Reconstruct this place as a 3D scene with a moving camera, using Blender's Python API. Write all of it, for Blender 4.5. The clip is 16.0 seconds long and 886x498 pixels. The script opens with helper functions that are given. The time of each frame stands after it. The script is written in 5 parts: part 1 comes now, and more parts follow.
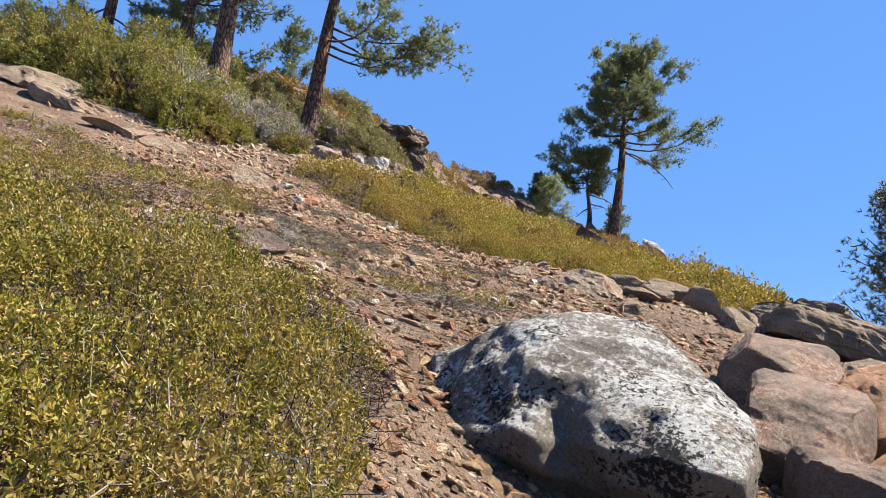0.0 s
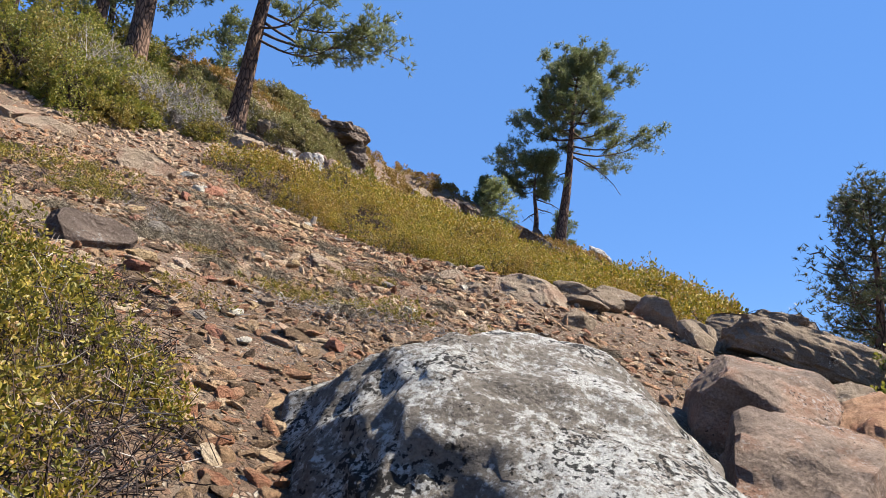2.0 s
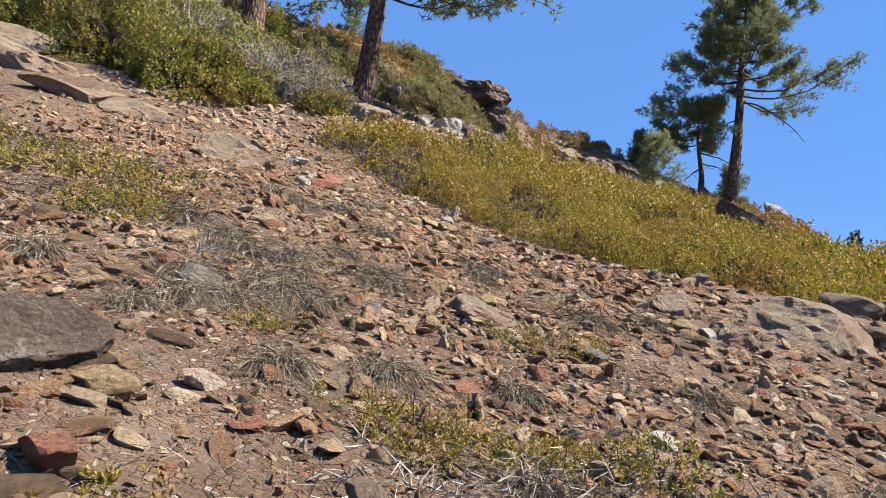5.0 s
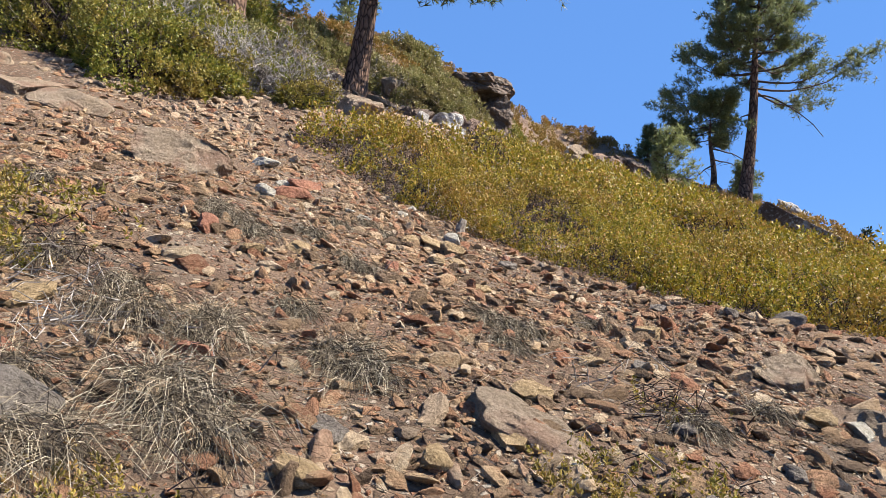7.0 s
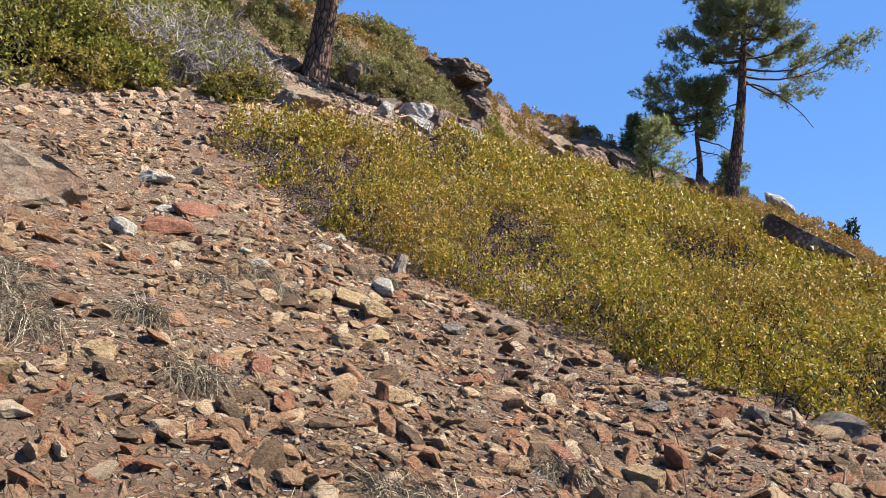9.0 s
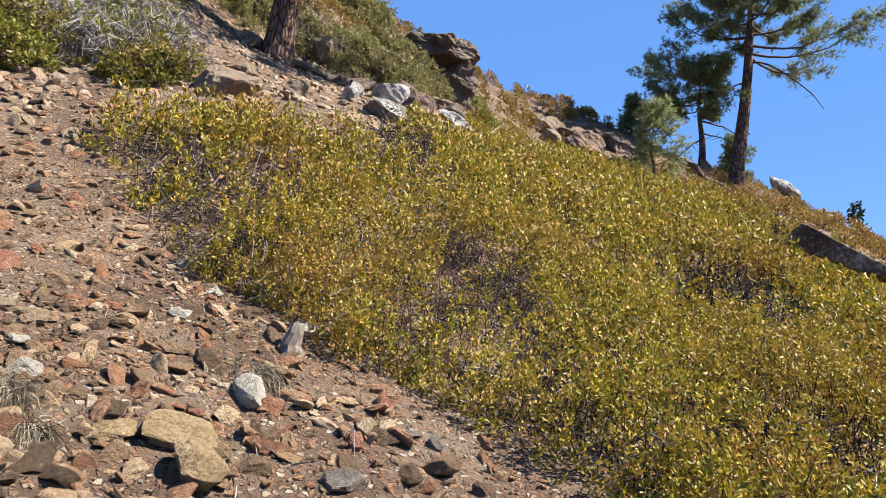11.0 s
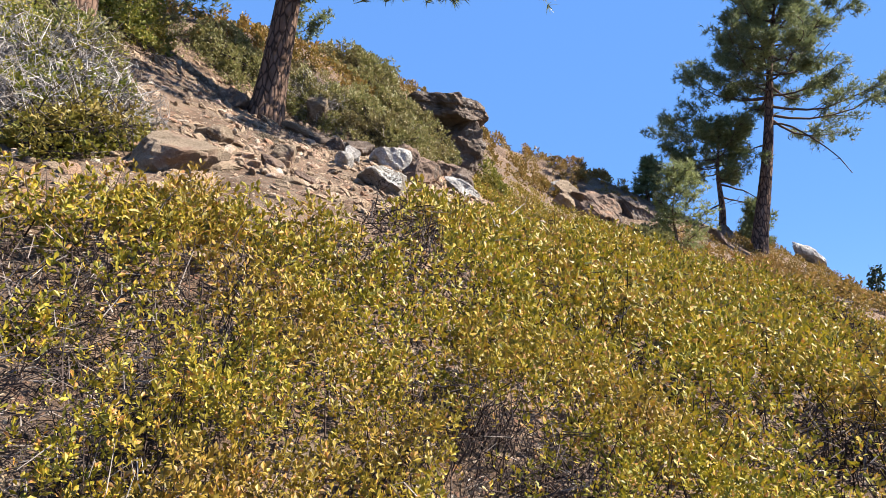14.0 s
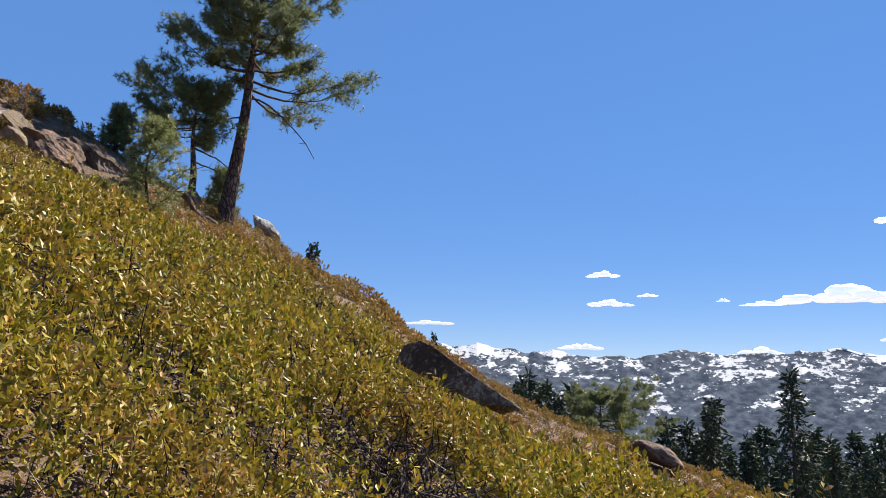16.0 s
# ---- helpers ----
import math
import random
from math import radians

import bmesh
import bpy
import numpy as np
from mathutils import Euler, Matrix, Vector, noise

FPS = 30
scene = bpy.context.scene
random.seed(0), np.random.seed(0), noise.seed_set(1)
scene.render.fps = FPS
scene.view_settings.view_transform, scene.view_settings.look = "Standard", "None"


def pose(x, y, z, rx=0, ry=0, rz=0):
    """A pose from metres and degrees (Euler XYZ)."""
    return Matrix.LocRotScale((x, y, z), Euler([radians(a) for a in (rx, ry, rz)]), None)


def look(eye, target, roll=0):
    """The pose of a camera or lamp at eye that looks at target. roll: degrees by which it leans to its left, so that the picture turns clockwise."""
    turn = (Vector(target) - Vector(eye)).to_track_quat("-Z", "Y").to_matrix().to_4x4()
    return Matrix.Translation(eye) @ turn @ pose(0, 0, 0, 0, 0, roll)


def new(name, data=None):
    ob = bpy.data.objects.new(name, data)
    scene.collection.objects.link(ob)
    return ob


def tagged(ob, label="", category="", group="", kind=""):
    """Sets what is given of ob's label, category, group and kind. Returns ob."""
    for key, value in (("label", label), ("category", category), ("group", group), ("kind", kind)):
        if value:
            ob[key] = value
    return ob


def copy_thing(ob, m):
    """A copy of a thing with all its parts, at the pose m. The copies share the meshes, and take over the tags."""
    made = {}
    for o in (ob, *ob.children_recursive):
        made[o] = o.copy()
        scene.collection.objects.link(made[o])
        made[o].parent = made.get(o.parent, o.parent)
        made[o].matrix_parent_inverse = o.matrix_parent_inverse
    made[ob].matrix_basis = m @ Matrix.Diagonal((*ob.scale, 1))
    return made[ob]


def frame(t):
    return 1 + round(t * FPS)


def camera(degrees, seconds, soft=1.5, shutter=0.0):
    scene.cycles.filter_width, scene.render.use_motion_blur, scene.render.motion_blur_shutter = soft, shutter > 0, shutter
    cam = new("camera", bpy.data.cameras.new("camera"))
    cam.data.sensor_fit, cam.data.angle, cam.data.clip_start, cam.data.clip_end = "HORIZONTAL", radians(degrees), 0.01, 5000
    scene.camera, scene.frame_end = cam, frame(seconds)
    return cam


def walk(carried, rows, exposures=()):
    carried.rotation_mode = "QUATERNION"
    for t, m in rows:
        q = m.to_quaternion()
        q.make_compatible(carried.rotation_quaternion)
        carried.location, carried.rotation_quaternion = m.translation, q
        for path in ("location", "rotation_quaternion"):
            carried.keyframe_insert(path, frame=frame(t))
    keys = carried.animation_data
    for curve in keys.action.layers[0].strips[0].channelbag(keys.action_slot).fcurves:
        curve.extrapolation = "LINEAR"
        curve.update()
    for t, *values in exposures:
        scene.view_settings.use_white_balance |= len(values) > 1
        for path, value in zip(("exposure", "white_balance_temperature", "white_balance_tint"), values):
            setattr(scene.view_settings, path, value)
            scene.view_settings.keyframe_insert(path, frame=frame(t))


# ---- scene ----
cam = camera(62.2, 16.0, soft=0.65)
PATH = [
    (0, (-0.026, 0.07, 1.427), (-0.011, 2.02, 1.872), 2.9),
    (0.5, (0.094, 0.231, 1.384), (0.152, 2.184, 1.813), 2.7),
    (1, (0.181, 0.69, 1.467), (0.293, 2.636, 1.913), 2.5),
    (1.5, (0.207, 1.089, 1.585), (0.33, 3.031, 2.048), 3.0),
    (2, (0.391, 1.577, 1.725), (0.543, 3.516, 2.191), 2.8),
    (2.5, (0.416, 2.128, 2.049), (0.584, 4.067, 2.508), 2.8),
    (3, (0.393, 2.659, 2.225), (0.553, 4.596, 2.694), 3.0),
    (3.5, (0.237, 3.179, 2.404), (0.376, 5.123, 2.851), 2.9),
    (4, (0.145, 3.585, 2.694), (0.135, 5.549, 3.073), 3.0),
    (4.2, (0.118, 3.784, 2.752), (0.048, 5.75, 3.112), 3.0),
    (6.3, (-0.199, 5.723, 3.211), (-0.477, 7.675, 3.547), 2.3),
    (6.5, (-0.231, 5.894, 3.29), (-0.493, 7.848, 3.628), 2.4),
    (7, (-0.227, 6.292, 3.462), (-0.445, 8.252, 3.795), 2.3),
    (7.5, (-0.144, 6.694, 3.68), (-0.342, 8.656, 4.013), 2.2),
    (8, (-0.21, 7.084, 3.927), (-0.387, 9.052, 4.234), 2.5),
    (8.5, (-0.13, 7.481, 4.088), (-0.331, 9.442, 4.423), 2.5),
    (8.7, (-0.094, 7.624, 4.147), (-0.267, 9.591, 4.46), 2.3),
    (10.8, (0.222, 9.526, 4.782), (0.057, 11.504, 5.03), 2.1),
    (11, (0.218, 9.699, 4.957), (0.058, 11.679, 5.191), 2.2),
    (11.5, (0.204, 10.058, 5.183), (0.035, 12.036, 5.429), 2.5),
    (12, (0.205, 10.402, 5.332), (-0.012, 12.374, 5.579), 2.6),
    (12.5, (0.147, 10.699, 5.523), (-0.101, 12.668, 5.769), 2.5),
    (13, (0.113, 10.989, 5.598), (-0.165, 12.937, 5.953), 2.7),
    (13.5, (0.108, 11.282, 5.682), (-0.149, 13.228, 6.064), 2.5),
    (14, (0.001, 11.57, 5.739), (-0.173, 13.525, 6.124), 2.5),
    (14.5, (-0.09, 11.9, 5.785), (0.079, 13.854, 6.175), 2.4),
    (15, (-0.202, 12.217, 5.932), (0.286, 14.121, 6.303), 2.7),
    (15.5, (-0.339, 12.48, 6.046), (0.572, 14.23, 6.373), 1.7),
    (16, (-0.301, 12.691, 6.107), (0.88, 14.272, 6.433), 1.4),
]
walk(cam, [(t, look(e, g, r)) for t, e, g, r in PATH], [(0, 1.66), (1.0, 1.55), (4.0, 1.53), (7.0, 1.58), (8.5, 1.60), (11.0, 1.64), (13.5, 1.78), (15.0, 1.70), (16.0, 1.22)])

# ---- world, sun, exposure ----
SUN_DIR = Vector((0.80, 0.04, 0.92)).normalized()   # towards the sun
world = bpy.data.worlds.new("sky")
scene.world = world
world.use_nodes = True
wn = world.node_tree.nodes
wn.clear()
w_out = wn.new("ShaderNodeOutputWorld")
w_bg = wn.new("ShaderNodeBackground")
w_sky = wn.new("ShaderNodeTexSky")
w_sky.sky_type = 'NISHITA'
w_sky.sun_disc = False
w_sky.sun_elevation = math.asin(SUN_DIR.z)
w_sky.sun_rotation = math.atan2(SUN_DIR.x, SUN_DIR.y)
w_sky.altitude = 2200
w_sky.air_density = 0.8
w_sky.dust_density = 0.0
w_sky.ozone_density = 2.0
w_bg.inputs["Strength"].default_value = 0.48
w_dim = wn.new("ShaderNodeVectorMath")
w_dim.operation = 'SCALE'
w_dim.inputs["Scale"].default_value = 0.12
w_soft = wn.new("ShaderNodeGamma")
w_soft.inputs["Gamma"].default_value = 0.6
w_hs = wn.new("ShaderNodeHueSaturation")
w_hs.inputs["Saturation"].default_value = 1.72
w_hs.inputs["Hue"].default_value = 0.511
for a, b in ((w_sky.outputs[0], w_dim.inputs[0]), (w_dim.outputs[0], w_soft.inputs[0]), (w_soft.outputs[0], w_hs.inputs["Color"])):
    world.node_tree.links.new(a, b)
w_mix = wn.new("ShaderNodeMix")
w_mix.data_type = 'RGBA'
w_mix.inputs[0].default_value = 0.55
w_mix.inputs[7].default_value = (0.15, 0.31, 0.70, 1)   # clear mountain air keeps the horizon blue
world.node_tree.links.new(w_hs.outputs[0], w_mix.inputs[6])
world.node_tree.links.new(w_mix.outputs[2], w_bg.inputs[0])
world.node_tree.links.new(w_bg.outputs[0], w_out.inputs[0])
sun_data = bpy.data.lights.new("sun", 'SUN')
sun_data.energy = 5.0
sun_data.angle = radians(0.53)
sun_data.color = (1.0, 0.92, 0.80)
sun = new("sun", sun_data)
sun.matrix_world = look(SUN_DIR * 60, (0, 0, 0))

rng = np.random.default_rng(7)


# ---- materials ----
def nodes_of(name, rough=0.85):
    m = bpy.data.materials.new(name)
    m.use_nodes = True
    nt = m.node_tree
    b = nt.nodes["Principled BSDF"]
    b.inputs["Roughness"].default_value = rough
    b.inputs["Specular IOR Level"].default_value = 0.12
    return m, nt, b


def n_new(nt, kind, **vals):
    n = nt.nodes.new(kind)
    for k, v in vals.items():
        n.inputs[k].default_value = v
    return n


def coords(nt):
    return nt.nodes.new("ShaderNodeTexCoord").outputs["Object"]


def world_pos(nt):
    return nt.nodes.new("ShaderNodeNewGeometry").outputs["Position"]


def noise_tex(nt, vec, scale, detail=5.0, rough=0.6):
    n = n_new(nt, "ShaderNodeTexNoise", Scale=scale, Detail=detail, Roughness=rough)
    nt.links.new(vec, n.inputs["Vector"])
    return n.outputs["Fac"]


def voro(nt, vec, scale, feature='F1', out="Distance"):
    n = n_new(nt, "ShaderNodeTexVoronoi", Scale=scale)
    n.feature = feature
    nt.links.new(vec, n.inputs["Vector"])
    return n.outputs[out]


def ramp(nt, fac, stops, interp='LINEAR'):
    r = nt.nodes.new("ShaderNodeValToRGB")
    r.color_ramp.interpolation = interp
    els = r.color_ramp.elements
    while len(els) < len(stops):
        els.new(0.5)
    for e, (p, c) in zip(els, stops):
        e.position = p
        e.color = (c, c, c, 1) if isinstance(c, (int, float)) else (*c, 1)
    nt.links.new(fac, r.inputs[0])
    return r.outputs[0]


def mix(nt, fac, a, b, kind='MIX'):
    m = nt.nodes.new("ShaderNodeMix")
    m.data_type = 'RGBA'
    m.blend_type = kind
    for v, s in ((fac, 0), (a, 6), (b, 7)):
        if isinstance(v, (int, float)):
            m.inputs[s].default_value = v
        elif isinstance(v, tuple):
            m.inputs[s].default_value = (*v, 1)
        else:
            nt.links.new(v, m.inputs[s])
    return m.outputs[2]


def bump(nt, b, height, strength=0.5, dist=0.02):
    n = n_new(nt, "ShaderNodeBump", Strength=strength, Distance=dist)
    nt.links.new(height, n.inputs["Height"])
    nt.links.new(n.outputs[0], b.inputs["Normal"])


def ground_material():
    """Dry soil: brown and tan patches, pebbles of mixed colour, grit."""
    m, nt, b = nodes_of("stony_soil", 0.95)
    p = world_pos(nt)
    base = ramp(nt, noise_tex(nt, p, 1.1, 8), [(0.3, (0.06, 0.039, 0.027)), (0.5, (0.122, 0.081, 0.056)), (0.68, (0.195, 0.133, 0.094))])
    grit = ramp(nt, noise_tex(nt, p, 60.0, 6, 0.8), [(0.3, 0.4), (0.5, 0.95), (0.7, 1.7)])
    c = mix(nt, 0.8, base, grit, 'MULTIPLY')
    grey = ramp(nt, noise_tex(nt, p, 2.6, 6), [(0.5, 0.0), (0.66, 0.7)])
    c = mix(nt, grey, c, (0.17, 0.137, 0.104))
    edge = voro(nt, p, 34.0, 'DISTANCE_TO_EDGE')
    hue = nt.nodes.new("ShaderNodeSeparateColor")
    nt.links.new(voro(nt, p, 34.0, 'F1', "Color"), hue.inputs[0])
    pebble = ramp(nt, hue.outputs[0], [(0.0, (0.055, 0.04, 0.03)), (0.35, (0.16, 0.11, 0.075)), (0.6, (0.19, 0.10, 0.065)), (0.85, (0.27, 0.21, 0.15)), (1.0, (0.36, 0.32, 0.26))])
    where = mix(nt, 1.0, ramp(nt, edge, [(0.06, 0.0), (0.16, 1.0)]), ramp(nt, hue.outputs[1], [(0.42, 0.0), (0.52, 1.0)]), 'MULTIPLY')
    c = mix(nt, where, c, mix(nt, 0.5, pebble, grit, 'MULTIPLY'))
    nt.links.new(c, b.inputs["Base Color"])
    relief = mix(nt, 0.5, noise_tex(nt, p, 60.0, 8, 0.75), noise_tex(nt, p, 12.0, 8))
    bump(nt, b, mix(nt, 0.4, relief, where, 'ADD'), 1.0, 0.035)
    return m


def rock_material(name, stops, lichen=None, dark=None, scale=1.0, island=False, rnd=0.0, stain=None, crown=False):
    """Stone: mineral colour in patches, speckle, pale lichen crusts and dark lichen blots."""
    m, nt, b = nodes_of(name, 0.88)
    p = coords(nt) if not island else world_pos(nt)
    f = noise_tex(nt, p, 1.6 * scale, 7)
    if rnd:
        src = nt.nodes.new("ShaderNodeNewGeometry").outputs["Random Per Island"] if island else nt.nodes.new("ShaderNodeObjectInfo").outputs["Random"]
        a = nt.nodes.new("ShaderNodeMath")
        a.operation = 'MULTIPLY_ADD'
        nt.links.new(src, a.inputs[0])
        a.inputs[1].default_value = rnd
        sub = nt.nodes.new("ShaderNodeMath")
        sub.operation = 'MULTIPLY_ADD'
        nt.links.new(f, sub.inputs[0])
        sub.inputs[1].default_value = 0.5
        sub.inputs[2].default_value = 0.25 - rnd / 2
        nt.links.new(sub.outputs[0], a.inputs[2])
        f = a.outputs[0]
    c = ramp(nt, f, stops)
    speck = ramp(nt, noise_tex(nt, p, 60.0, 4), [(0.35, 0.6), (0.5, 1.0), (0.7, 1.3)])
    c = mix(nt, 0.7, c, speck, 'MULTIPLY')
    if stain:
        c = mix(nt, ramp(nt, noise_tex(nt, p, 2.3 * scale, 6), [(0.5, 0.0), (0.62, 0.8)]), c, stain)
    if lichen:
        big = noise_tex(nt, p, 2.2 * scale, 4)
        fine = noise_tex(nt, p, 26.0, 7, 0.75)
        amount = mix(nt, 0.62, big, fine)
        # crown: pale mask raised on up-facing surfaces, lowered on steep and downward ones
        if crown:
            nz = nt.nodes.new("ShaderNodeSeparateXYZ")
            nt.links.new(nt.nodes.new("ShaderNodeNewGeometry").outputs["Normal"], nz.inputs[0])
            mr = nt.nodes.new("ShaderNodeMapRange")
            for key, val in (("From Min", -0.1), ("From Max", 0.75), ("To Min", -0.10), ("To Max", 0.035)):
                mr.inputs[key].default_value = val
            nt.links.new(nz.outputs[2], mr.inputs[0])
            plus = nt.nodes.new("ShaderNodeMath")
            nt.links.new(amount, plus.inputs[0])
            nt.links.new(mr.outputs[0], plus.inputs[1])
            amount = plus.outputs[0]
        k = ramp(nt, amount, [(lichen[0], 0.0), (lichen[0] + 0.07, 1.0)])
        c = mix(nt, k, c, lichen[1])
    if dark:
        k = ramp(nt, mix(nt, 0.52, noise_tex(nt, p, dark[1] * scale, 3), noise_tex(nt, p, 40.0, 5)), [(dark[0], 0.0), (dark[0] + 0.035, 0.95)])
        c = mix(nt, k, c, (0.018, 0.017, 0.016))
    nt.links.new(c, b.inputs["Base Color"])
    bump(nt, b, mix(nt, 0.45, noise_tex(nt, p, 7.0, 10, 0.75), noise_tex(nt, p, 38.0, 8, 0.75)), 1.0, 0.09)
    return m


def leaf_material(name, stops, patch=None, trans=0.35, gloss=0.5, patch_scale=0.9):
    m, nt, b = nodes_of(name, gloss)
    b.inputs["Specular IOR Level"].default_value = 0.32
    g = nt.nodes.new("ShaderNodeNewGeometry")
    mood = ramp(nt, noise_tex(nt, g.outputs["Position"], 15.0, 3), [(0.36, 0.0), (0.64, 1.0)])
    c = ramp(nt, mix(nt, 0.6, g.outputs["Random Per Island"], mood), stops)
    if patch:
        k = ramp(nt, noise_tex(nt, g.outputs["Position"], patch_scale, 4), [(0.48, 0.0), (0.70, 0.6)])
        c = mix(nt, k, c, patch)
    nt.links.new(c, b.inputs["Base Color"])
    tr = nt.nodes.new("ShaderNodeBsdfTranslucent")
    nt.links.new(c, tr.inputs[0])
    mx = nt.nodes.new("ShaderNodeMixShader")
    mx.inputs[0].default_value = trans
    nt.links.new(b.outputs[0], mx.inputs[1])
    nt.links.new(tr.outputs[0], mx.inputs[2])
    nt.links.new(mx.outputs[0], nt.nodes["Material Output"].inputs[0])
    return m


def bark_material(name, stops, scale=1.0):
    m, nt, b = nodes_of(name, 0.9)
    p = coords(nt)
    mp = nt.nodes.new("ShaderNodeMapping")
    mp.inputs["Scale"].default_value = (1, 1, 0.32)
    nt.links.new(p, mp.inputs["Vector"])
    d = voro(nt, mp.outputs[0], 9.0 * scale, 'DISTANCE_TO_EDGE')
    plates = ramp(nt, d, [(0.02, 0.25), (0.16, 1.0)])
    c = ramp(nt, noise_tex(nt, mp.outputs[0], 5.0 * scale, 6), stops)
    c = mix(nt, 1.0, c, plates, 'MULTIPLY')
    nt.links.new(c, b.inputs["Base Color"])
    bump(nt, b, d, 1.0, 0.06)
    return m


def plain_material(name, stops, rough=0.9, scale=6.0, island=False):
    m, nt, b = nodes_of(name, rough)
    g = nt.nodes.new("ShaderNodeNewGeometry")
    f = g.outputs["Random Per Island"] if island else noise_tex(nt, g.outputs["Position"], scale, 6)
    nt.links.new(ramp(nt, f, stops), b.inputs["Base Color"])
    return m


def mountain_material():
    """Far range: snowfields between dark conifer woods and grey rock; distance haze is put into their blue-grey
    colours.
    """
    m, nt, b = nodes_of("snowy_range", 1.0)
    b.inputs["Specular IOR Level"].default_value = 0.0
    p = world_pos(nt)
    flat = nt.nodes.new("ShaderNodeVectorMath")
    flat.operation = 'NORMALIZE'
    nt.links.new(p, flat.inputs[0])
    wide = nt.nodes.new("ShaderNodeMapping")
    wide.inputs["Scale"].default_value = (4000, 4000, 9000)
    nt.links.new(flat.outputs[0], wide.inputs["Vector"])
    f = mix(nt, 0.45, noise_tex(nt, wide.outputs[0], 0.006, 7, 0.66), noise_tex(nt, wide.outputs[0], 0.03, 6, 0.7))
    z = nt.nodes.new("ShaderNodeSeparateXYZ")
    nt.links.new(p, z.inputs[0])
    up = nt.nodes.new("ShaderNodeMapRange")
    for k, v in (("From Min", -130), ("From Max", 130), ("To Min", -0.07), ("To Max", 0.025)):
        up.inputs[k].default_value = v
    nt.links.new(z.outputs[2], up.inputs[0])
    add = nt.nodes.new("ShaderNodeMath")
    nt.links.new(f, add.inputs[0])
    nt.links.new(up.outputs[0], add.inputs[1])
    hazed_rockwood = ramp(nt, noise_tex(nt, wide.outputs[0], 0.02, 6), [(0.4, (0.028, 0.036, 0.052)), (0.62, (0.065, 0.078, 0.10))])
    c = mix(nt, ramp(nt, add.outputs[0], [(0.510, 0.0), (0.530, 1.0)]), hazed_rockwood, (0.36, 0.375, 0.40))
    nt.links.new(c, b.inputs["Base Color"])
    return m


M_GROUND = ground_material()
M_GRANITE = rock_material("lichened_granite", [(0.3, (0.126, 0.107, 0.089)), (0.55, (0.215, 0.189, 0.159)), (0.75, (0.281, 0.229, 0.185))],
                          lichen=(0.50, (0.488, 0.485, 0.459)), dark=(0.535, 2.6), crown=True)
M_PINK = rock_material("pink_fractured_rock", [(0.3, (0.089, 0.065, 0.056)), (0.5, (0.185, 0.13, 0.1)), (0.68, (0.34, 0.2, 0.126))],
                       lichen=(0.58, (0.296, 0.274, 0.237)), dark=(0.62, 2.0), stain=(0.096, 0.078, 0.067))
M_GREY = rock_material("grey_weathered_rock", [(0.3, (0.135, 0.1, 0.069)), (0.55, (0.253, 0.195, 0.138)), (0.75, (0.343, 0.269, 0.192))],
                       lichen=(0.56, (0.451, 0.398, 0.312)), dark=(0.60, 2.2), stain=(0.144, 0.1, 0.069))
M_WHITE = rock_material("pale_granite", [(0.3, (0.222, 0.204, 0.185)), (0.55, (0.34, 0.318, 0.296)), (0.8, (0.444, 0.422, 0.392))],
                        lichen=(0.52, (0.562, 0.562, 0.54)), dark=(0.62, 2.4))
M_LEDGE = rock_material("grey_brown_ledge_rock", [(0.3, (0.12, 0.09, 0.07)), (0.52, (0.24, 0.18, 0.14)), (0.7, (0.36, 0.25, 0.18))],
                        lichen=(0.55, (0.38, 0.35, 0.31)), dark=(0.60, 2.0), stain=(0.26, 0.14, 0.09))
M_RUST = rock_material("rusty_orange_rock", [(0.3, (0.20, 0.12, 0.075)), (0.52, (0.38, 0.22, 0.13)), (0.72, (0.52, 0.34, 0.22))],
                       lichen=(0.58, (0.42, 0.38, 0.33)), dark=(0.63, 2.0), stain=(0.24, 0.10, 0.06))
M_TANBED = rock_material("tan_bedrock", [(0.3, (0.183, 0.137, 0.095)), (0.55, (0.298, 0.232, 0.166)), (0.75, (0.381, 0.307, 0.232))], lichen=(0.6, (0.398, 0.373, 0.332)), stain=(0.215, 0.132, 0.091))
M_DARK = rock_material("dark_volcanic_rock", [(0.3, (0.081, 0.063, 0.052)), (0.55, (0.148, 0.111, 0.089)), (0.75, (0.222, 0.17, 0.133))],
                       lichen=(0.55, (0.296, 0.285, 0.266)))
STONE_STOPS = [(0.0, (0.08, 0.055, 0.038)), (0.18, (0.178, 0.121, 0.077)), (0.36, (0.284, 0.187, 0.109)), (0.52, (0.311, 0.175, 0.102)), (0.64, (0.24, 0.11, 0.064)), (0.78, (0.382, 0.264, 0.156)), (1.0, (0.497, 0.399, 0.283))]
M_STONE = rock_material("loose_stone", STONE_STOPS, scale=3.0, rnd=0.9)
M_SCREE = rock_material("scree_stone", STONE_STOPS, scale=3.0, island=True, rnd=0.9)
M_SCREE_PALE = rock_material("pale_scree_stone", [(0.0, (0.166, 0.122, 0.087)), (0.3, (0.315, 0.235, 0.16)), (0.6, (0.381, 0.275, 0.188)), (0.8, (0.315, 0.189, 0.123)), (1.0, (0.514, 0.447, 0.356))], scale=3.0, island=True, rnd=0.9)
M_SLAB = rock_material("dark_speckled_rock", [(0.3, (0.06, 0.042, 0.034)), (0.55, (0.13, 0.09, 0.07)), (0.75, (0.22, 0.14, 0.09))], lichen=(0.51, (0.36, 0.34, 0.31)))
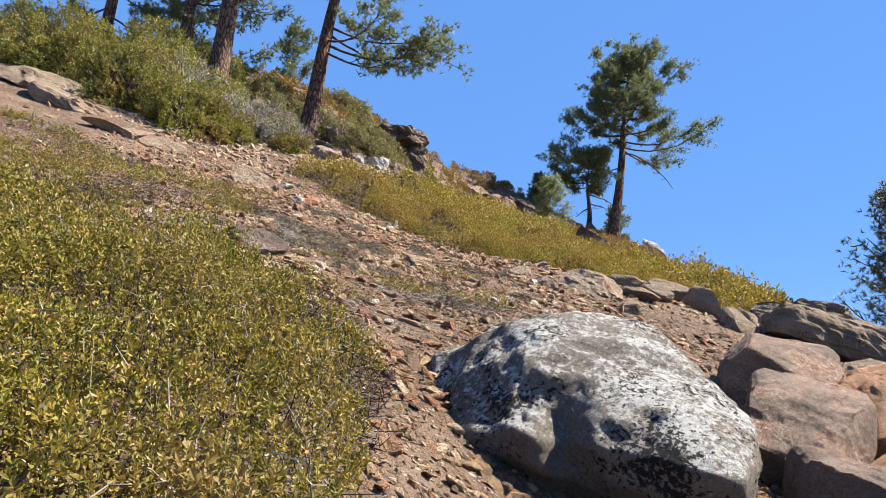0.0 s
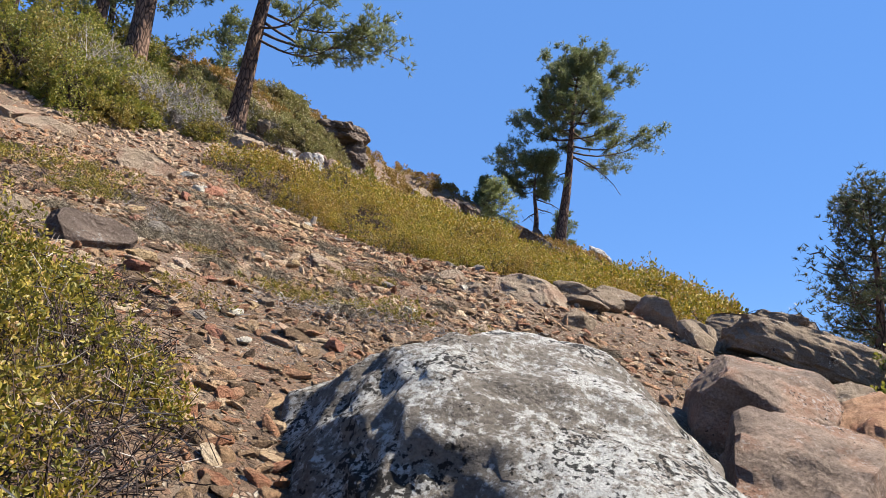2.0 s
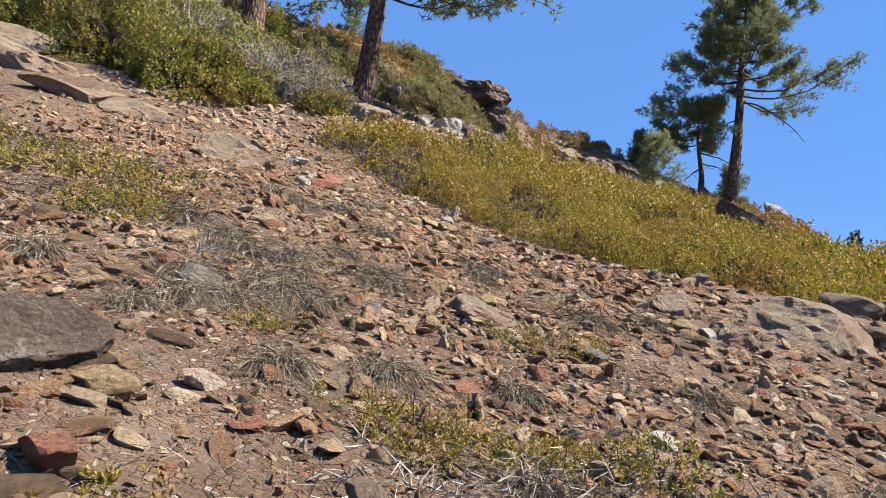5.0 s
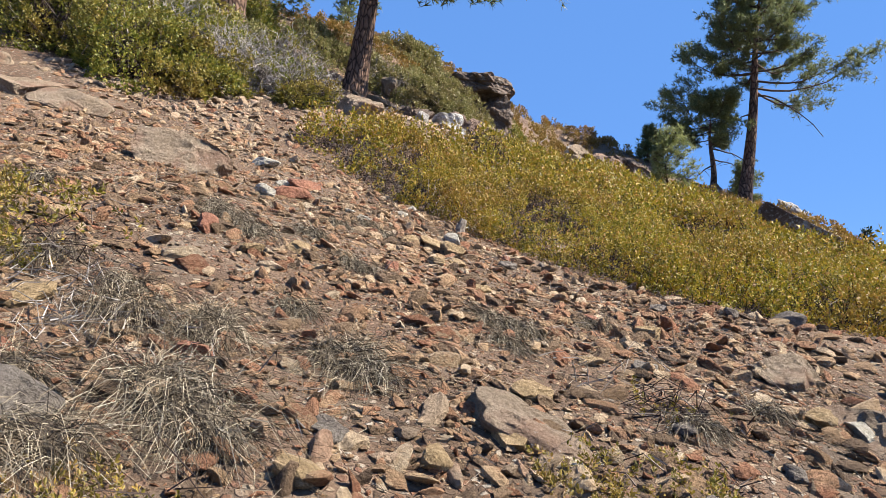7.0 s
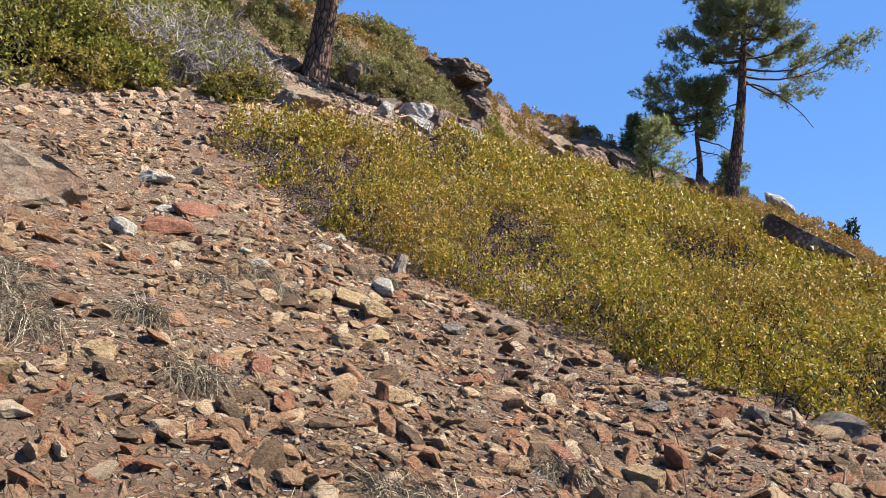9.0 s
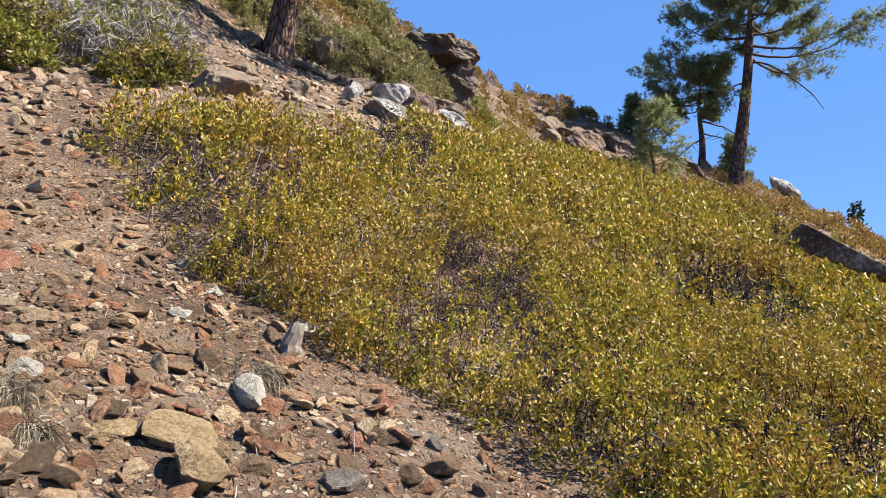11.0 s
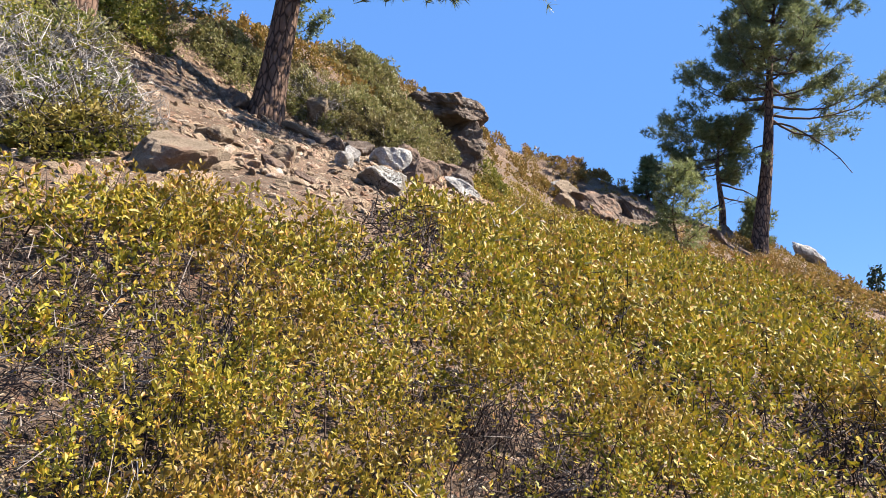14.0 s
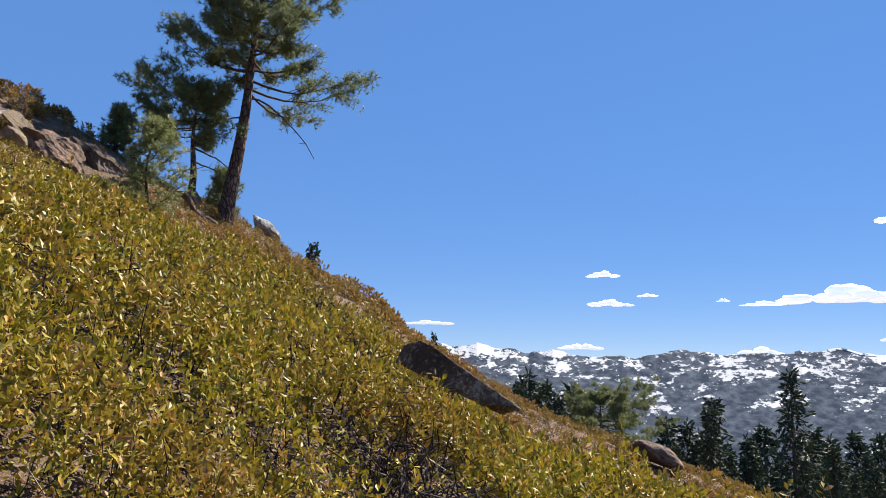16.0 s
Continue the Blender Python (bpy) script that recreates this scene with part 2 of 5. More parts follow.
M_LEAF = leaf_material("scrub_oak_leaf", [(0.0, (0.036, 0.036, 0.006)), (0.25, (0.122, 0.118, 0.011)), (0.47, (0.248, 0.213, 0.016)),
                                          (0.68, (0.41, 0.30, 0.026)), (0.82, (0.32, 0.13, 0.035)), (1.0, (0.55, 0.41, 0.19))], patch=(0.24, 0.115, 0.034), trans=0.25)
M_LEAF_LOW = leaf_material("straggling_scrub_leaf", [(0.0, (0.041, 0.046, 0.008)), (0.35, (0.124, 0.116, 0.013)), (0.7, (0.29, 0.224, 0.029)), (0.86, (0.332, 0.183, 0.058)), (1.0, (0.365, 0.298, 0.19))], patch=(0.199, 0.116, 0.049), trans=0.32)
M_LEAF_FAR = leaf_material("brown_scrub_leaf", [(0.0, (0.096, 0.085, 0.017)), (0.4, (0.19, 0.132, 0.031)), (0.75, (0.275, 0.161, 0.043)),
                                                (1.0, (0.349, 0.188, 0.078))], patch=(0.254, 0.114, 0.043), patch_scale=0.25)
M_MANZ = leaf_material("shrub_leaf", [(0.0, (0.048, 0.068, 0.012)), (0.4, (0.135, 0.15, 0.021)), (0.8, (0.294, 0.261, 0.046)), (1.0, (0.36, 0.221, 0.065))],
                       patch=(0.24, 0.135, 0.039))
M_GREYLEAF = leaf_material("grey_green_shrub_leaf", [(0.0, (0.104, 0.111, 0.034)), (0.5, (0.193, 0.185, 0.062)), (1.0, (0.296, 0.236, 0.111))], patch=(0.185, 0.12, 0.065))
M_TWIG = plain_material("dead_twig", [(0.0, (0.02, 0.014, 0.012)), (0.7, (0.055, 0.038, 0.033)), (0.9, (0.10, 0.08, 0.07)), (1.0, (0.30, 0.26, 0.23))], island=True)
M_WHITETWIG = plain_material("bleached_twig", [(0.0, (0.074, 0.063, 0.056)), (0.5, (0.192, 0.17, 0.152)), (1.0, (0.385, 0.355, 0.326))], island=True)
M_BLEACHED = plain_material("bleached_branch", [(0.0, (0.104, 0.085, 0.074)), (0.5, (0.266, 0.237, 0.215)), (1.0, (0.474, 0.444, 0.414))], island=True)
M_DRIFT = plain_material("bleached_wood", [(0.35, (0.096, 0.074, 0.059)), (0.6, (0.2, 0.17, 0.141)), (0.75, (0.311, 0.281, 0.244))], scale=22.0)
M_DRYGRASS = plain_material("dry_grass", [(0.0, (0.03, 0.024, 0.017)), (0.4, (0.09, 0.072, 0.05)), (0.75, (0.22, 0.18, 0.125)), (1.0, (0.42, 0.37, 0.28))], island=True)
M_HUMUS = plain_material("root_humus", [(0.3, (0.018, 0.013, 0.010)), (0.55, (0.045, 0.033, 0.024)), (0.75, (0.11, 0.085, 0.062))], scale=45.0)
M_NEEDLE = leaf_material("pine_needle", [(0.0, (0.078, 0.101, 0.047)), (0.5, (0.165, 0.194, 0.079)), (0.85, (0.244, 0.255, 0.108)), (1.0, (0.287, 0.263, 0.127))], trans=0.4)
M_NEEDLE_PALE = leaf_material("young_pine_needle", [(0.0, (0.12, 0.147, 0.055)), (0.5, (0.231, 0.259, 0.092)), (1.0, (0.37, 0.351, 0.158))], trans=0.4)
M_NEEDLE_DARK = leaf_material("juniper_needle", [(0.0, (0.05, 0.061, 0.028)), (0.6, (0.095, 0.105, 0.045)), (1.0, (0.177, 0.167, 0.078))], trans=0.2)
M_FIR = leaf_material("fir_needle", [(0.0, (0.011, 0.022, 0.012)), (0.6, (0.026, 0.043, 0.019)), (1.0, (0.052, 0.067, 0.026))], trans=0.15, gloss=0.6)
M_BARK = bark_material("pine_bark", [(0.3, (0.089, 0.056, 0.041)), (0.55, (0.17, 0.107, 0.078)), (0.75, (0.237, 0.159, 0.118))])
M_LIMB = plain_material("limb_bark", [(0.3, (0.052, 0.037, 0.03)), (0.7, (0.118, 0.085, 0.067))])
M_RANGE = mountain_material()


# ---- ground shape ----
C0 = 4.562
C1 = -1.231
C2 = 5.246
C3 = 0.161
C4 = 0.208
C5 = 1.208
C6 = -0.464
C7 = -0.491
C8 = -0.049
C9 = -0.591
SWELLS = [(-12, 30, 1.6), (-4, 36, 3.36), (-12, 42, -1.13), (-4, 46, -0.23), (3, 32, -3.8), (4, 42, 1.22), (9, 22, 0.81), (9, 30, 2.91),
          (10, 38, -1.92), (14, 28, -4.27), (14, 44, -0.6), (6, 17, -0.33), (12, 18, -3.08), (-9, 20, 1.55), (-9, 12, 0.35), (-8, 28, 1.37),
          (-10, 50, -0.35), (-4, 54, 0.13), (2, 48, -0.43), (20, 38, -0.23), (22, 31, -0.15), (26, 34, -0.49), (18, 44, 0.76), (28, 28, 0.91),
          (20, 24, -0.55), (-12, 35, 0.13), (15, 51, 2.37), (26, 42, -1.44)]   # x, y, rise of broad swells
HUMPS = [(0.9, 3.7, -0.42, 0.75), (3.1, 4.9, -0.6, 1.0), (5.4, 16.2, 0.21, 2.0), (7.2, 15.4, 1.31, 2.0), (1.0, 37.5, -1.18, 2.0), (9.5, 16, 0.1, 2.0),
         (-2, 33, -0.59, 2.0), (-4, 21.5, -0.28, 2.0), (-2, 17.5, 0.63, 2.0), (-1.5, 13, -0.12, 2.0), (0, 10, 0.06, 2.0), (3.5, 11.5, 0.55, 2.0),
         (-3, 11, 0.41, 2.0), (-1, 6.3, 0.17, 2.0), (-5.3, 26, -0.93, 2.0), (2.5, 16.5, 0.35, 2.0)]   # x, y, rise, spread of small humps and hollows


def hash01(i, j, seed):
    h = np.sin(i * 127.1 + j * 311.7 + seed * 74.7) * 43758.5453
    return h - np.floor(h)


def vnoise(x, y, seed=0):
    """Smooth noise of -1 to 1 over cells of one metre."""
    x, y = np.asarray(x, float), np.asarray(y, float)
    i, j = np.floor(x), np.floor(y)
    u, v = x - i, y - j
    u, v = u * u * (3 - 2 * u), v * v * (3 - 2 * v)
    a, b, c, d = hash01(i, j, seed), hash01(i + 1, j, seed), hash01(i, j + 1, seed), hash01(i + 1, j + 1, seed)
    return 2 * ((a * (1 - u) + b * u) * (1 - v) + (c * (1 - u) + d * u) * v) - 1


def mound(x, y, cx, cy, amp, sx, sy):
    return amp * np.exp(-((x - cx) / sx) ** 2 / 2 - ((y - cy) / sy) ** 2 / 2)


def slope(x, y):
    """The hillside's broad shape, as a cubic that runs on straight outside its range."""
    xc, yc = np.clip(x, -15, 15), np.clip(y, 2.0, 54.0)
    u, v = xc / 10, (yc - 14) / 14
    z = C0 + C1 * u + C2 * v + C3 * u * u + C4 * u * v + C5 * v * v + C6 * u ** 3 + C7 * u * u * v + C8 * u * v * v + C9 * v ** 3
    z = z - 0.45 * np.maximum(x - 15, 0) + 0.30 * np.maximum(-15 - x, 0)
    z = z + 0.30 * (np.minimum(y, 2.0) - 2.0) - 0.55 * np.maximum(y - 54, 0)
    z = z + mound(x, y, 0.2, 1.0, -0.85, 2.0, 2.0) + mound(x, y, 0.0, 6.2, -0.15, 1.0, 1.2)
    for mx, my, rise in SWELLS:
        z = z + mound(x, y, mx, my, rise, 5.0, 5.0)
    for mx, my, rise, wide in HUMPS:
        z = z + mound(x, y, mx, my, rise, wide, wide)
    return z


def height(x, y):
    x, y = np.asarray(x, float), np.asarray(y, float)
    z = slope(x, y)
    r = np.hypot(x, y - 15)
    floor = -150 + 14 * vnoise(x / 160, y / 160, 3) + 5 * vnoise(x / 40, y / 40, 4)
    z = np.where(r > 45, np.maximum(z, floor), z)
    near = np.clip(1 - (r - 40) / 60, 0.15, 1)
    z = z + near * (0.07 * vnoise(x / 1.7, y / 1.7, 5) + 0.03 * vnoise(x / 0.55, y / 0.55, 6) + 0.12 * vnoise(x / 4.1, y / 4.1, 8))
    return z


def hz(x, y):
    return float(height(x, y))


def inside(x, y, poly):
    """Metres inside the outline (negative outside)."""
    x, y = np.asarray(x, float), np.asarray(y, float)
    best, odd = np.full(x.shape, 1e9), np.zeros(x.shape, bool)
    n = len(poly)
    for k in range(n):
        (ax, ay), (bx, by) = poly[k], poly[(k + 1) % n]
        dx, dy = bx - ax, by - ay
        t = np.clip(((x - ax) * dx + (y - ay) * dy) / (dx * dx + dy * dy), 0, 1)
        best = np.minimum(best, np.hypot(x - ax - t * dx, y - ay - t * dy))
        cross = ((ay > y) != (by > y)) & (x < (bx - ax) * (y - ay) / (by - ay + 1e-12) + ax)
        odd ^= cross
    return np.where(odd, best, -best)


# ---- mesh helpers ----
def mesh_from(name, verts, faces, material, smooth=False):
    """faces: an array of equal polygons, n by corners."""
    verts, faces = np.asarray(verts, np.float32).reshape(-1, 3), np.asarray(faces, np.int32)
    me = bpy.data.meshes.new(name)
    n, k = faces.shape
    me.vertices.add(len(verts))
    me.vertices.foreach_set("co", verts.ravel())
    me.loops.add(n * k)
    me.loops.foreach_set("vertex_index", faces.ravel())
    me.polygons.add(n)
    me.polygons.foreach_set("loop_start", np.arange(0, n * k, k, dtype=np.int32))
    me.polygons.foreach_set("use_smooth", np.full(n, smooth))
    me.update(calc_edges=True)
    me.validate()
    me.materials.append(material)
    return me


def part(name, me, parent=None, label=""):
    ob = new(name, me)
    if parent:
        ob.parent = parent
    if label:
        tagged(ob, label)
    return ob


def thing(name, place, label, category, group="", kind=""):
    e = new(name)
    e.location = place
    return tagged(e, label, category, group, kind)


def unit(v):
    return v / np.maximum(np.linalg.norm(v, axis=-1, keepdims=True), 1e-9)


def leaf_quads(base, along, length, width):
    """One folded diamond a leaf: base, side, tip, side."""
    n = len(base)
    side = unit(np.cross(along, rng.normal(size=(n, 3))))
    nrm = np.cross(side, along)
    L, W = length[:, None], width[:, None]
    mid = base + along * L * 0.62
    v = np.stack([base, mid + side * W / 2 + nrm * W * 0.18, base + along * L, mid - side * W / 2 + nrm * W * 0.18], 1)
    return v.reshape(-1, 3), np.arange(n * 4).reshape(n, 4)


def shoots(tip, axis, leaves, length, ratio=0.5, spread=(0.38, 1.4), run=0.09):
    """Leaf rosettes along the last stretch of each shoot."""
    n = len(tip)
    a = rng.uniform(0, 2 * math.pi, (n, 1)) + np.arange(leaves)[None] * 2.4
    s = np.linspace(0, 1, leaves)[None] * np.ones((n, 1))
    e1 = unit(np.cross(axis, np.array([0.31, 0.17, 0.94]) + 1e-3))
    e2 = np.cross(axis, e1)
    rad = np.cos(a)[..., None] * e1[:, None] + np.sin(a)[..., None] * e2[:, None]
    op = spread[1] + (spread[0] - spread[1]) * s + rng.normal(0, 0.18, s.shape)
    along = unit(axis[:, None] * np.cos(op)[..., None] + rad * np.sin(op)[..., None])
    run_n = run * np.ones((n,)) if np.isscalar(run) else run
    base = tip[:, None] - axis[:, None] * ((1 - s) * run_n[:, None])[..., None]
    L = (np.ones((n,)) * length)[:, None] * rng.uniform(0.65, 1.2, s.shape)
    return leaf_quads(base.reshape(-1, 3), along.reshape(-1, 3), L.ravel(), (L * ratio).ravel())


def sticks(a, b, w):
    """A thin three-sided stick from a to b for each row."""
    n = len(a)
    d = unit(b - a)
    e1 = unit(np.cross(d, np.array([0.2, 0.9, 0.35])))
    e2 = np.cross(d, e1)
    ring = [e1, -0.5 * e1 + 0.87 * e2, -0.5 * e1 - 0.87 * e2]
    w = (np.ones(n) * w)[:, None]
    v = np.concatenate([np.stack([a + r * w for r in ring], 1), np.stack([b + r * w * 0.45 for r in ring], 1)], 1)
    f = np.array([[0, 1, 4, 3], [1, 2, 5, 4], [2, 0, 3, 5]])
    return v.reshape(-1, 3), (np.arange(n)[:, None, None] * 6 + f[None]).reshape(-1, 4)


def join(pairs):
    vs, fs, k = [], [], 0
    for v, f in pairs:
        vs.append(v)
        fs.append(f + k)
        k += len(v)
    return np.concatenate(vs), np.concatenate(fs)


def tube(pts, radii, sides=8):
    pts, radii = np.asarray(pts, float), np.asarray(radii, float)
    d = unit(np.gradient(pts, axis=0))
    e1 = unit(np.cross(d, np.array([0.13, 0.97, 0.21])))
    e2 = np.cross(d, e1)
    a = np.arange(sides) * 2 * math.pi / sides
    v = pts[:, None] + radii[:, None, None] * (np.cos(a)[None, :, None] * e1[:, None] + np.sin(a)[None, :, None] * e2[:, None])
    n = len(pts)
    i, j = np.meshgrid(np.arange(n - 1), np.arange(sides), indexing='ij')
    f = np.stack([i * sides + j, i * sides + (j + 1) % sides, (i + 1) * sides + (j + 1) % sides, (i + 1) * sides + j], -1).reshape(-1, 4)
    return v.reshape(-1, 3), f


# ---- the ground sheet ----
def spread_axis(lo, hi, step, end, grow):
    mid = list(np.arange(lo, hi + step / 2, step))
    for sign, start in ((-1, lo), (1, hi)):
        p, s = start, step
        while abs(p) < end:
            s *= grow
            p += sign * s
            mid.append(p)
    return np.array(sorted(mid))


gx, gy = spread_axis(-9, 11, 0.2, 4400, 1.18), spread_axis(-1, 28, 0.2, 4400, 1.14)
GX, GY = np.meshgrid(gx, gy)
GZ = height(GX, GY)
nx, ny = len(gx), len(gy)
gi, gj = np.meshgrid(np.arange(ny - 1), np.arange(nx - 1), indexing='ij')
gf = np.stack([gi * nx + gj, gi * nx + gj + 1, (gi + 1) * nx + gj + 1, (gi + 1) * nx + gj], -1).reshape(-1, 4)
ground = part("ground", mesh_from("ground", np.stack([GX, GY, GZ], -1), gf, M_GROUND, True))
tagged(ground, "steep hillside of reddish stony soil with gravel", "ground", kind="structure")


def mountain_range():
    az = np.radians(np.linspace(-180, 180, 1000))
    s = np.linspace(0, 1, 70)
    A, S = np.meshgrid(az, s)
    R = 260 + 3740 * S
    X, Y = R * np.sin(A), R * np.cos(A)
    crest = 142 + 50 * vnoise(A * 7, A * 0, 21) + 26 * vnoise(A * 29, A * 0 + 3, 22) + 9 * vnoise(A * 90, A * 0 + 5, 23)
    rough = 30 * vnoise(X / 700, Y / 700, 24) + 9 * vnoise(X / 300, Y / 300, 25) + 3 * vnoise(X / 120, Y / 120, 26)
    Z = -150 + (crest + 150) * S ** 1.25 + rough * np.sin(math.pi * np.clip(S, 0, 1)) + (S > 0.97) * 5 * vnoise(A * 300, A * 0, 27)
    n, k = A.shape
    i, j = np.meshgrid(np.arange(n - 1), np.arange(k - 1), indexing='ij')
    f = np.stack([i * k + j, (i + 1) * k + j, (i + 1) * k + j + 1, i * k + j + 1], -1).reshape(-1, 4)
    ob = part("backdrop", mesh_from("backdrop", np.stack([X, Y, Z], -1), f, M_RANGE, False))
    return tagged(ob, "distant mountain range with snowfields and dark forest", "mountain range", kind="structure")


mountain_range()


# ---- scrub ----
MAIN = [(-3.4, 15.5), (-2.7, 15.0), (-2.1, 14.45), (-1.6, 13.95), (-1.1, 13.7), (-0.5, 13.6), (0.0, 13.4), (0.4, 13.1), (0.75, 12.7), (1.1, 12.3), (1.5, 12.1),
        (1.9, 12.0), (3.0, 11.95), (3.6, 12.4), (4.3, 12.4), (5.2, 12.9), (6.5, 13.8), (9, 14), (13, 14.5), (12.4, 17.5), (9.5, 21), (6.5, 23.5), (4, 25.6), (2.6, 25.6), (1.6, 24.9), (0.5, 24.2), (-0.6, 23.0),
        (-1.25, 21.3), (-1.25, 19.0), (-1.05, 17.2), (-1.6, 16.75), (-2.3, 16.5), (-2.8, 16.2), (-3.3, 15.9)]
LEFT = [(-0.18, 1.5), (-0.18, 2.8), (-0.19, 3.5), (-0.27, 4.2), (-0.53, 5.0), (-0.9, 5.35), (-1.6, 5.75), (-2.3, 5.9), (-3.4, 6.9), (-4.4, 7.4),
        (-5.6, 7.8), (-5.6, 2), (-3, 0.2), (-1.0, 0.4)]


def thicket(name, poly, label, density, leaf, canopy, leaves=9, seed=0, far=None, material=None, gap=0.42, low=None, bleached=0.008):
    """Waist-low scrub: leafy shoots over a tangle of bare stems. far: how the shoots thin out and swell with distance from a place."""
    xs, ys = np.array([p[0] for p in poly]), np.array([p[1] for p in poly])
    n = int(density * (xs.max() - xs.min()) * (ys.max() - ys.min()))
    per = 13
    cx, cy = rng.uniform(xs.min(), xs.max(), n // per), rng.uniform(ys.min(), ys.max(), n // per)
    pitch = 0.075 * np.clip(np.hypot(cx - far[0], cy - far[1]) / far[2], 1.0, far[3]) ** 0.7 if far else np.full(n // per, 0.12)
    home = np.repeat(np.arange(n // per), per)
    n = len(home)
    ox, oy = rng.normal(0, 1, n) * pitch[home], rng.normal(0, 1, n) * pitch[home]
    x, y = cx[home] + ox, cy[home] + oy
    lift = rng.normal(0, 0.09, n // per)[home] - 0.35 * (ox ** 2 + oy ** 2) / pitch[home]
    edge = inside(x + 0.12 * vnoise(x / 0.3, y / 0.3, seed + 9), y + 0.12 * vnoise(x / 0.3, y / 0.3, seed + 10), poly)
    grow = np.ones(n)
    keep = edge > 0
    if far:
        d = np.hypot(x - far[0], y - far[1])
        grow = np.clip(d / far[2], 1.0, far[3])
        keep &= rng.random(n) < 1 / grow ** 2
    x, y, edge, grow, ox, oy, lift = x[keep], y[keep], edge[keep], grow[keep], ox[keep], oy[keep], lift[keep]
    clump = 0.55 * vnoise(x / 0.62, y / 0.62, seed + 1) + 0.45 * vnoise(x / 0.27, y / 0.27, seed + 2)
    bare = 0.6 * vnoise(x / 0.8, y / 0.8, seed + 3) + 0.4 * vnoise(x / 0.22, y / 0.22, seed + 4)
    top = canopy * np.clip(0.45 + edge / 0.4, 0.4, 1.0) * (0.78 + 0.6 * clump)
    top = top * (1 - 0.4 * np.exp(-((x - 3.9) / 0.9) ** 2 - ((y - 17.8) / 0.6) ** 2))
    top = np.where(bare < -gap, top * 0.6, top)
    top = np.maximum(top + lift * canopy * 2.2, 0.05)
    if low:
        top = top * (1 - 0.6 * np.clip((x - low[0]) / (low[1] - low[0]), 0, 1) * np.clip((y - 17.0) / 3, 0, 1))
    frac = np.where(rng.random(len(x)) < np.clip(0.3 + edge, 0.3, 0.75), rng.uniform(0.84, 1.06, len(x)), rng.uniform(0.12, 0.85, len(x)))
    thin = (bare < -gap) & (rng.random(len(x)) < 0.86)
    gz = height(x, y)
    ax = unit(np.stack([rng.normal(0, 0.36, len(x)) + 5.0 * ox / grow, rng.normal(0, 0.36, len(x)) + 5.0 * oy / grow, np.ones(len(x))], -1))
    tip = np.stack([x, y, gz + top * frac], -1)
    ok = ~thin
    v, f = shoots(tip[ok], ax[ok], leaves, leaf * grow[ok], ratio=0.5, run=leaf * 1.4 * grow[ok])
    th = thing(name, (float(xs.mean()), float(ys.mean()), hz(xs.mean(), ys.mean())), label, "shrub", kind="stuff")
    off = -np.array(th.location)
    part("foliage", mesh_from("foliage", v + off, f, material or M_LEAF), th)
    pick = rng.random(len(x)) < np.where(thin, 0.5, 0.09)
    a = np.stack([x, y, gz], -1)[pick] + rng.normal(0, 0.06, (pick.sum(), 3)) * [1, 1, 0]
    b = tip[pick] - [0, 0, 0.01]
    b[:, :2] += rng.normal(0, 0.07, (pick.sum(), 2))
    k = a * 0.45 + b * 0.55 + rng.normal(0, 0.035, a.shape)
    w = 0.0028 * grow[pick]
    q = np.nonzero(thin)[0]
    lie = np.stack([x[q], y[q], gz[q] + top[q] * rng.uniform(0.25, 1.15, len(q))], -1) + rng.normal(0, 0.04, (len(q), 3))
    end = lie + unit(rng.normal(size=(len(q), 3)) * [1, 1, 0.55]) * (rng.uniform(0.05, 0.16, len(q)) * grow[q] ** 0.6)[:, None]
    wood = join([sticks(a, k, w * 1.5), sticks(k, b, w), sticks(lie, end, 0.0026 * grow[q])])
    part("branchwork", mesh_from("branchwork", wood[0] + off, wood[1], M_TWIG), th, "bare brown and grey twigs")
    q = np.nonzero(rng.random(len(x)) < bleached)[0]
    lie = np.stack([x[q], y[q], gz[q] + top[q] * rng.uniform(0.5, 1.1, len(q))], -1)
    bend = lie + unit(rng.normal(size=(len(q), 3)) * [1, 1, 0.5]) * (rng.uniform(0.04, 0.13, len(q)) * grow[q])[:, None]
    end = bend + unit(bend - lie + rng.normal(0, 0.05, lie.shape)) * (rng.uniform(0.03, 0.10, len(q)) * grow[q])[:, None]
    wood = join([sticks(lie, bend, 0.003 * grow[q]), sticks(bend, end, 0.0022 * grow[q])])
    part("dead_twigs", mesh_from("dead_twigs", wood[0] + off, wood[1], M_WHITETWIG), th, "bleached dead twigs")
    return th



FAR = [(0.1, 26.0), (1.8, 25.9), (4.2, 25.4), (6.6, 23.3), (9.6, 20.8), (12.6, 17.3), (13.2, 14.5), (24, 14.5), (28, 26), (31, 34), (22, 40), (15, 46), (11, 47), (8.5, 41), (5, 37), (2.5, 34), (0.4, 33.5), (-0.5, 31.6),
       (-0.8, 30.2), (-0.6, 28.2)]
RIDGE = [(-14, 25), (-9.5, 25.5), (-7.0, 27), (-4.6, 29.5), (-2.6, 31.5), (-1.0, 34), (2, 37), (5, 40), (4, 46), (-4, 44), (-14, 40)]
UPPER_LEFT = [(-8.6, 8.0), (-9.0, 12.2), (-7.8, 12.5), (-6.8, 12.8), (-5.5, 11.6), (-4.2, 10.6), (-2.3, 10.1), (-2.0, 9.5), (-3.0, 8.3), (-4.4, 7.7)]

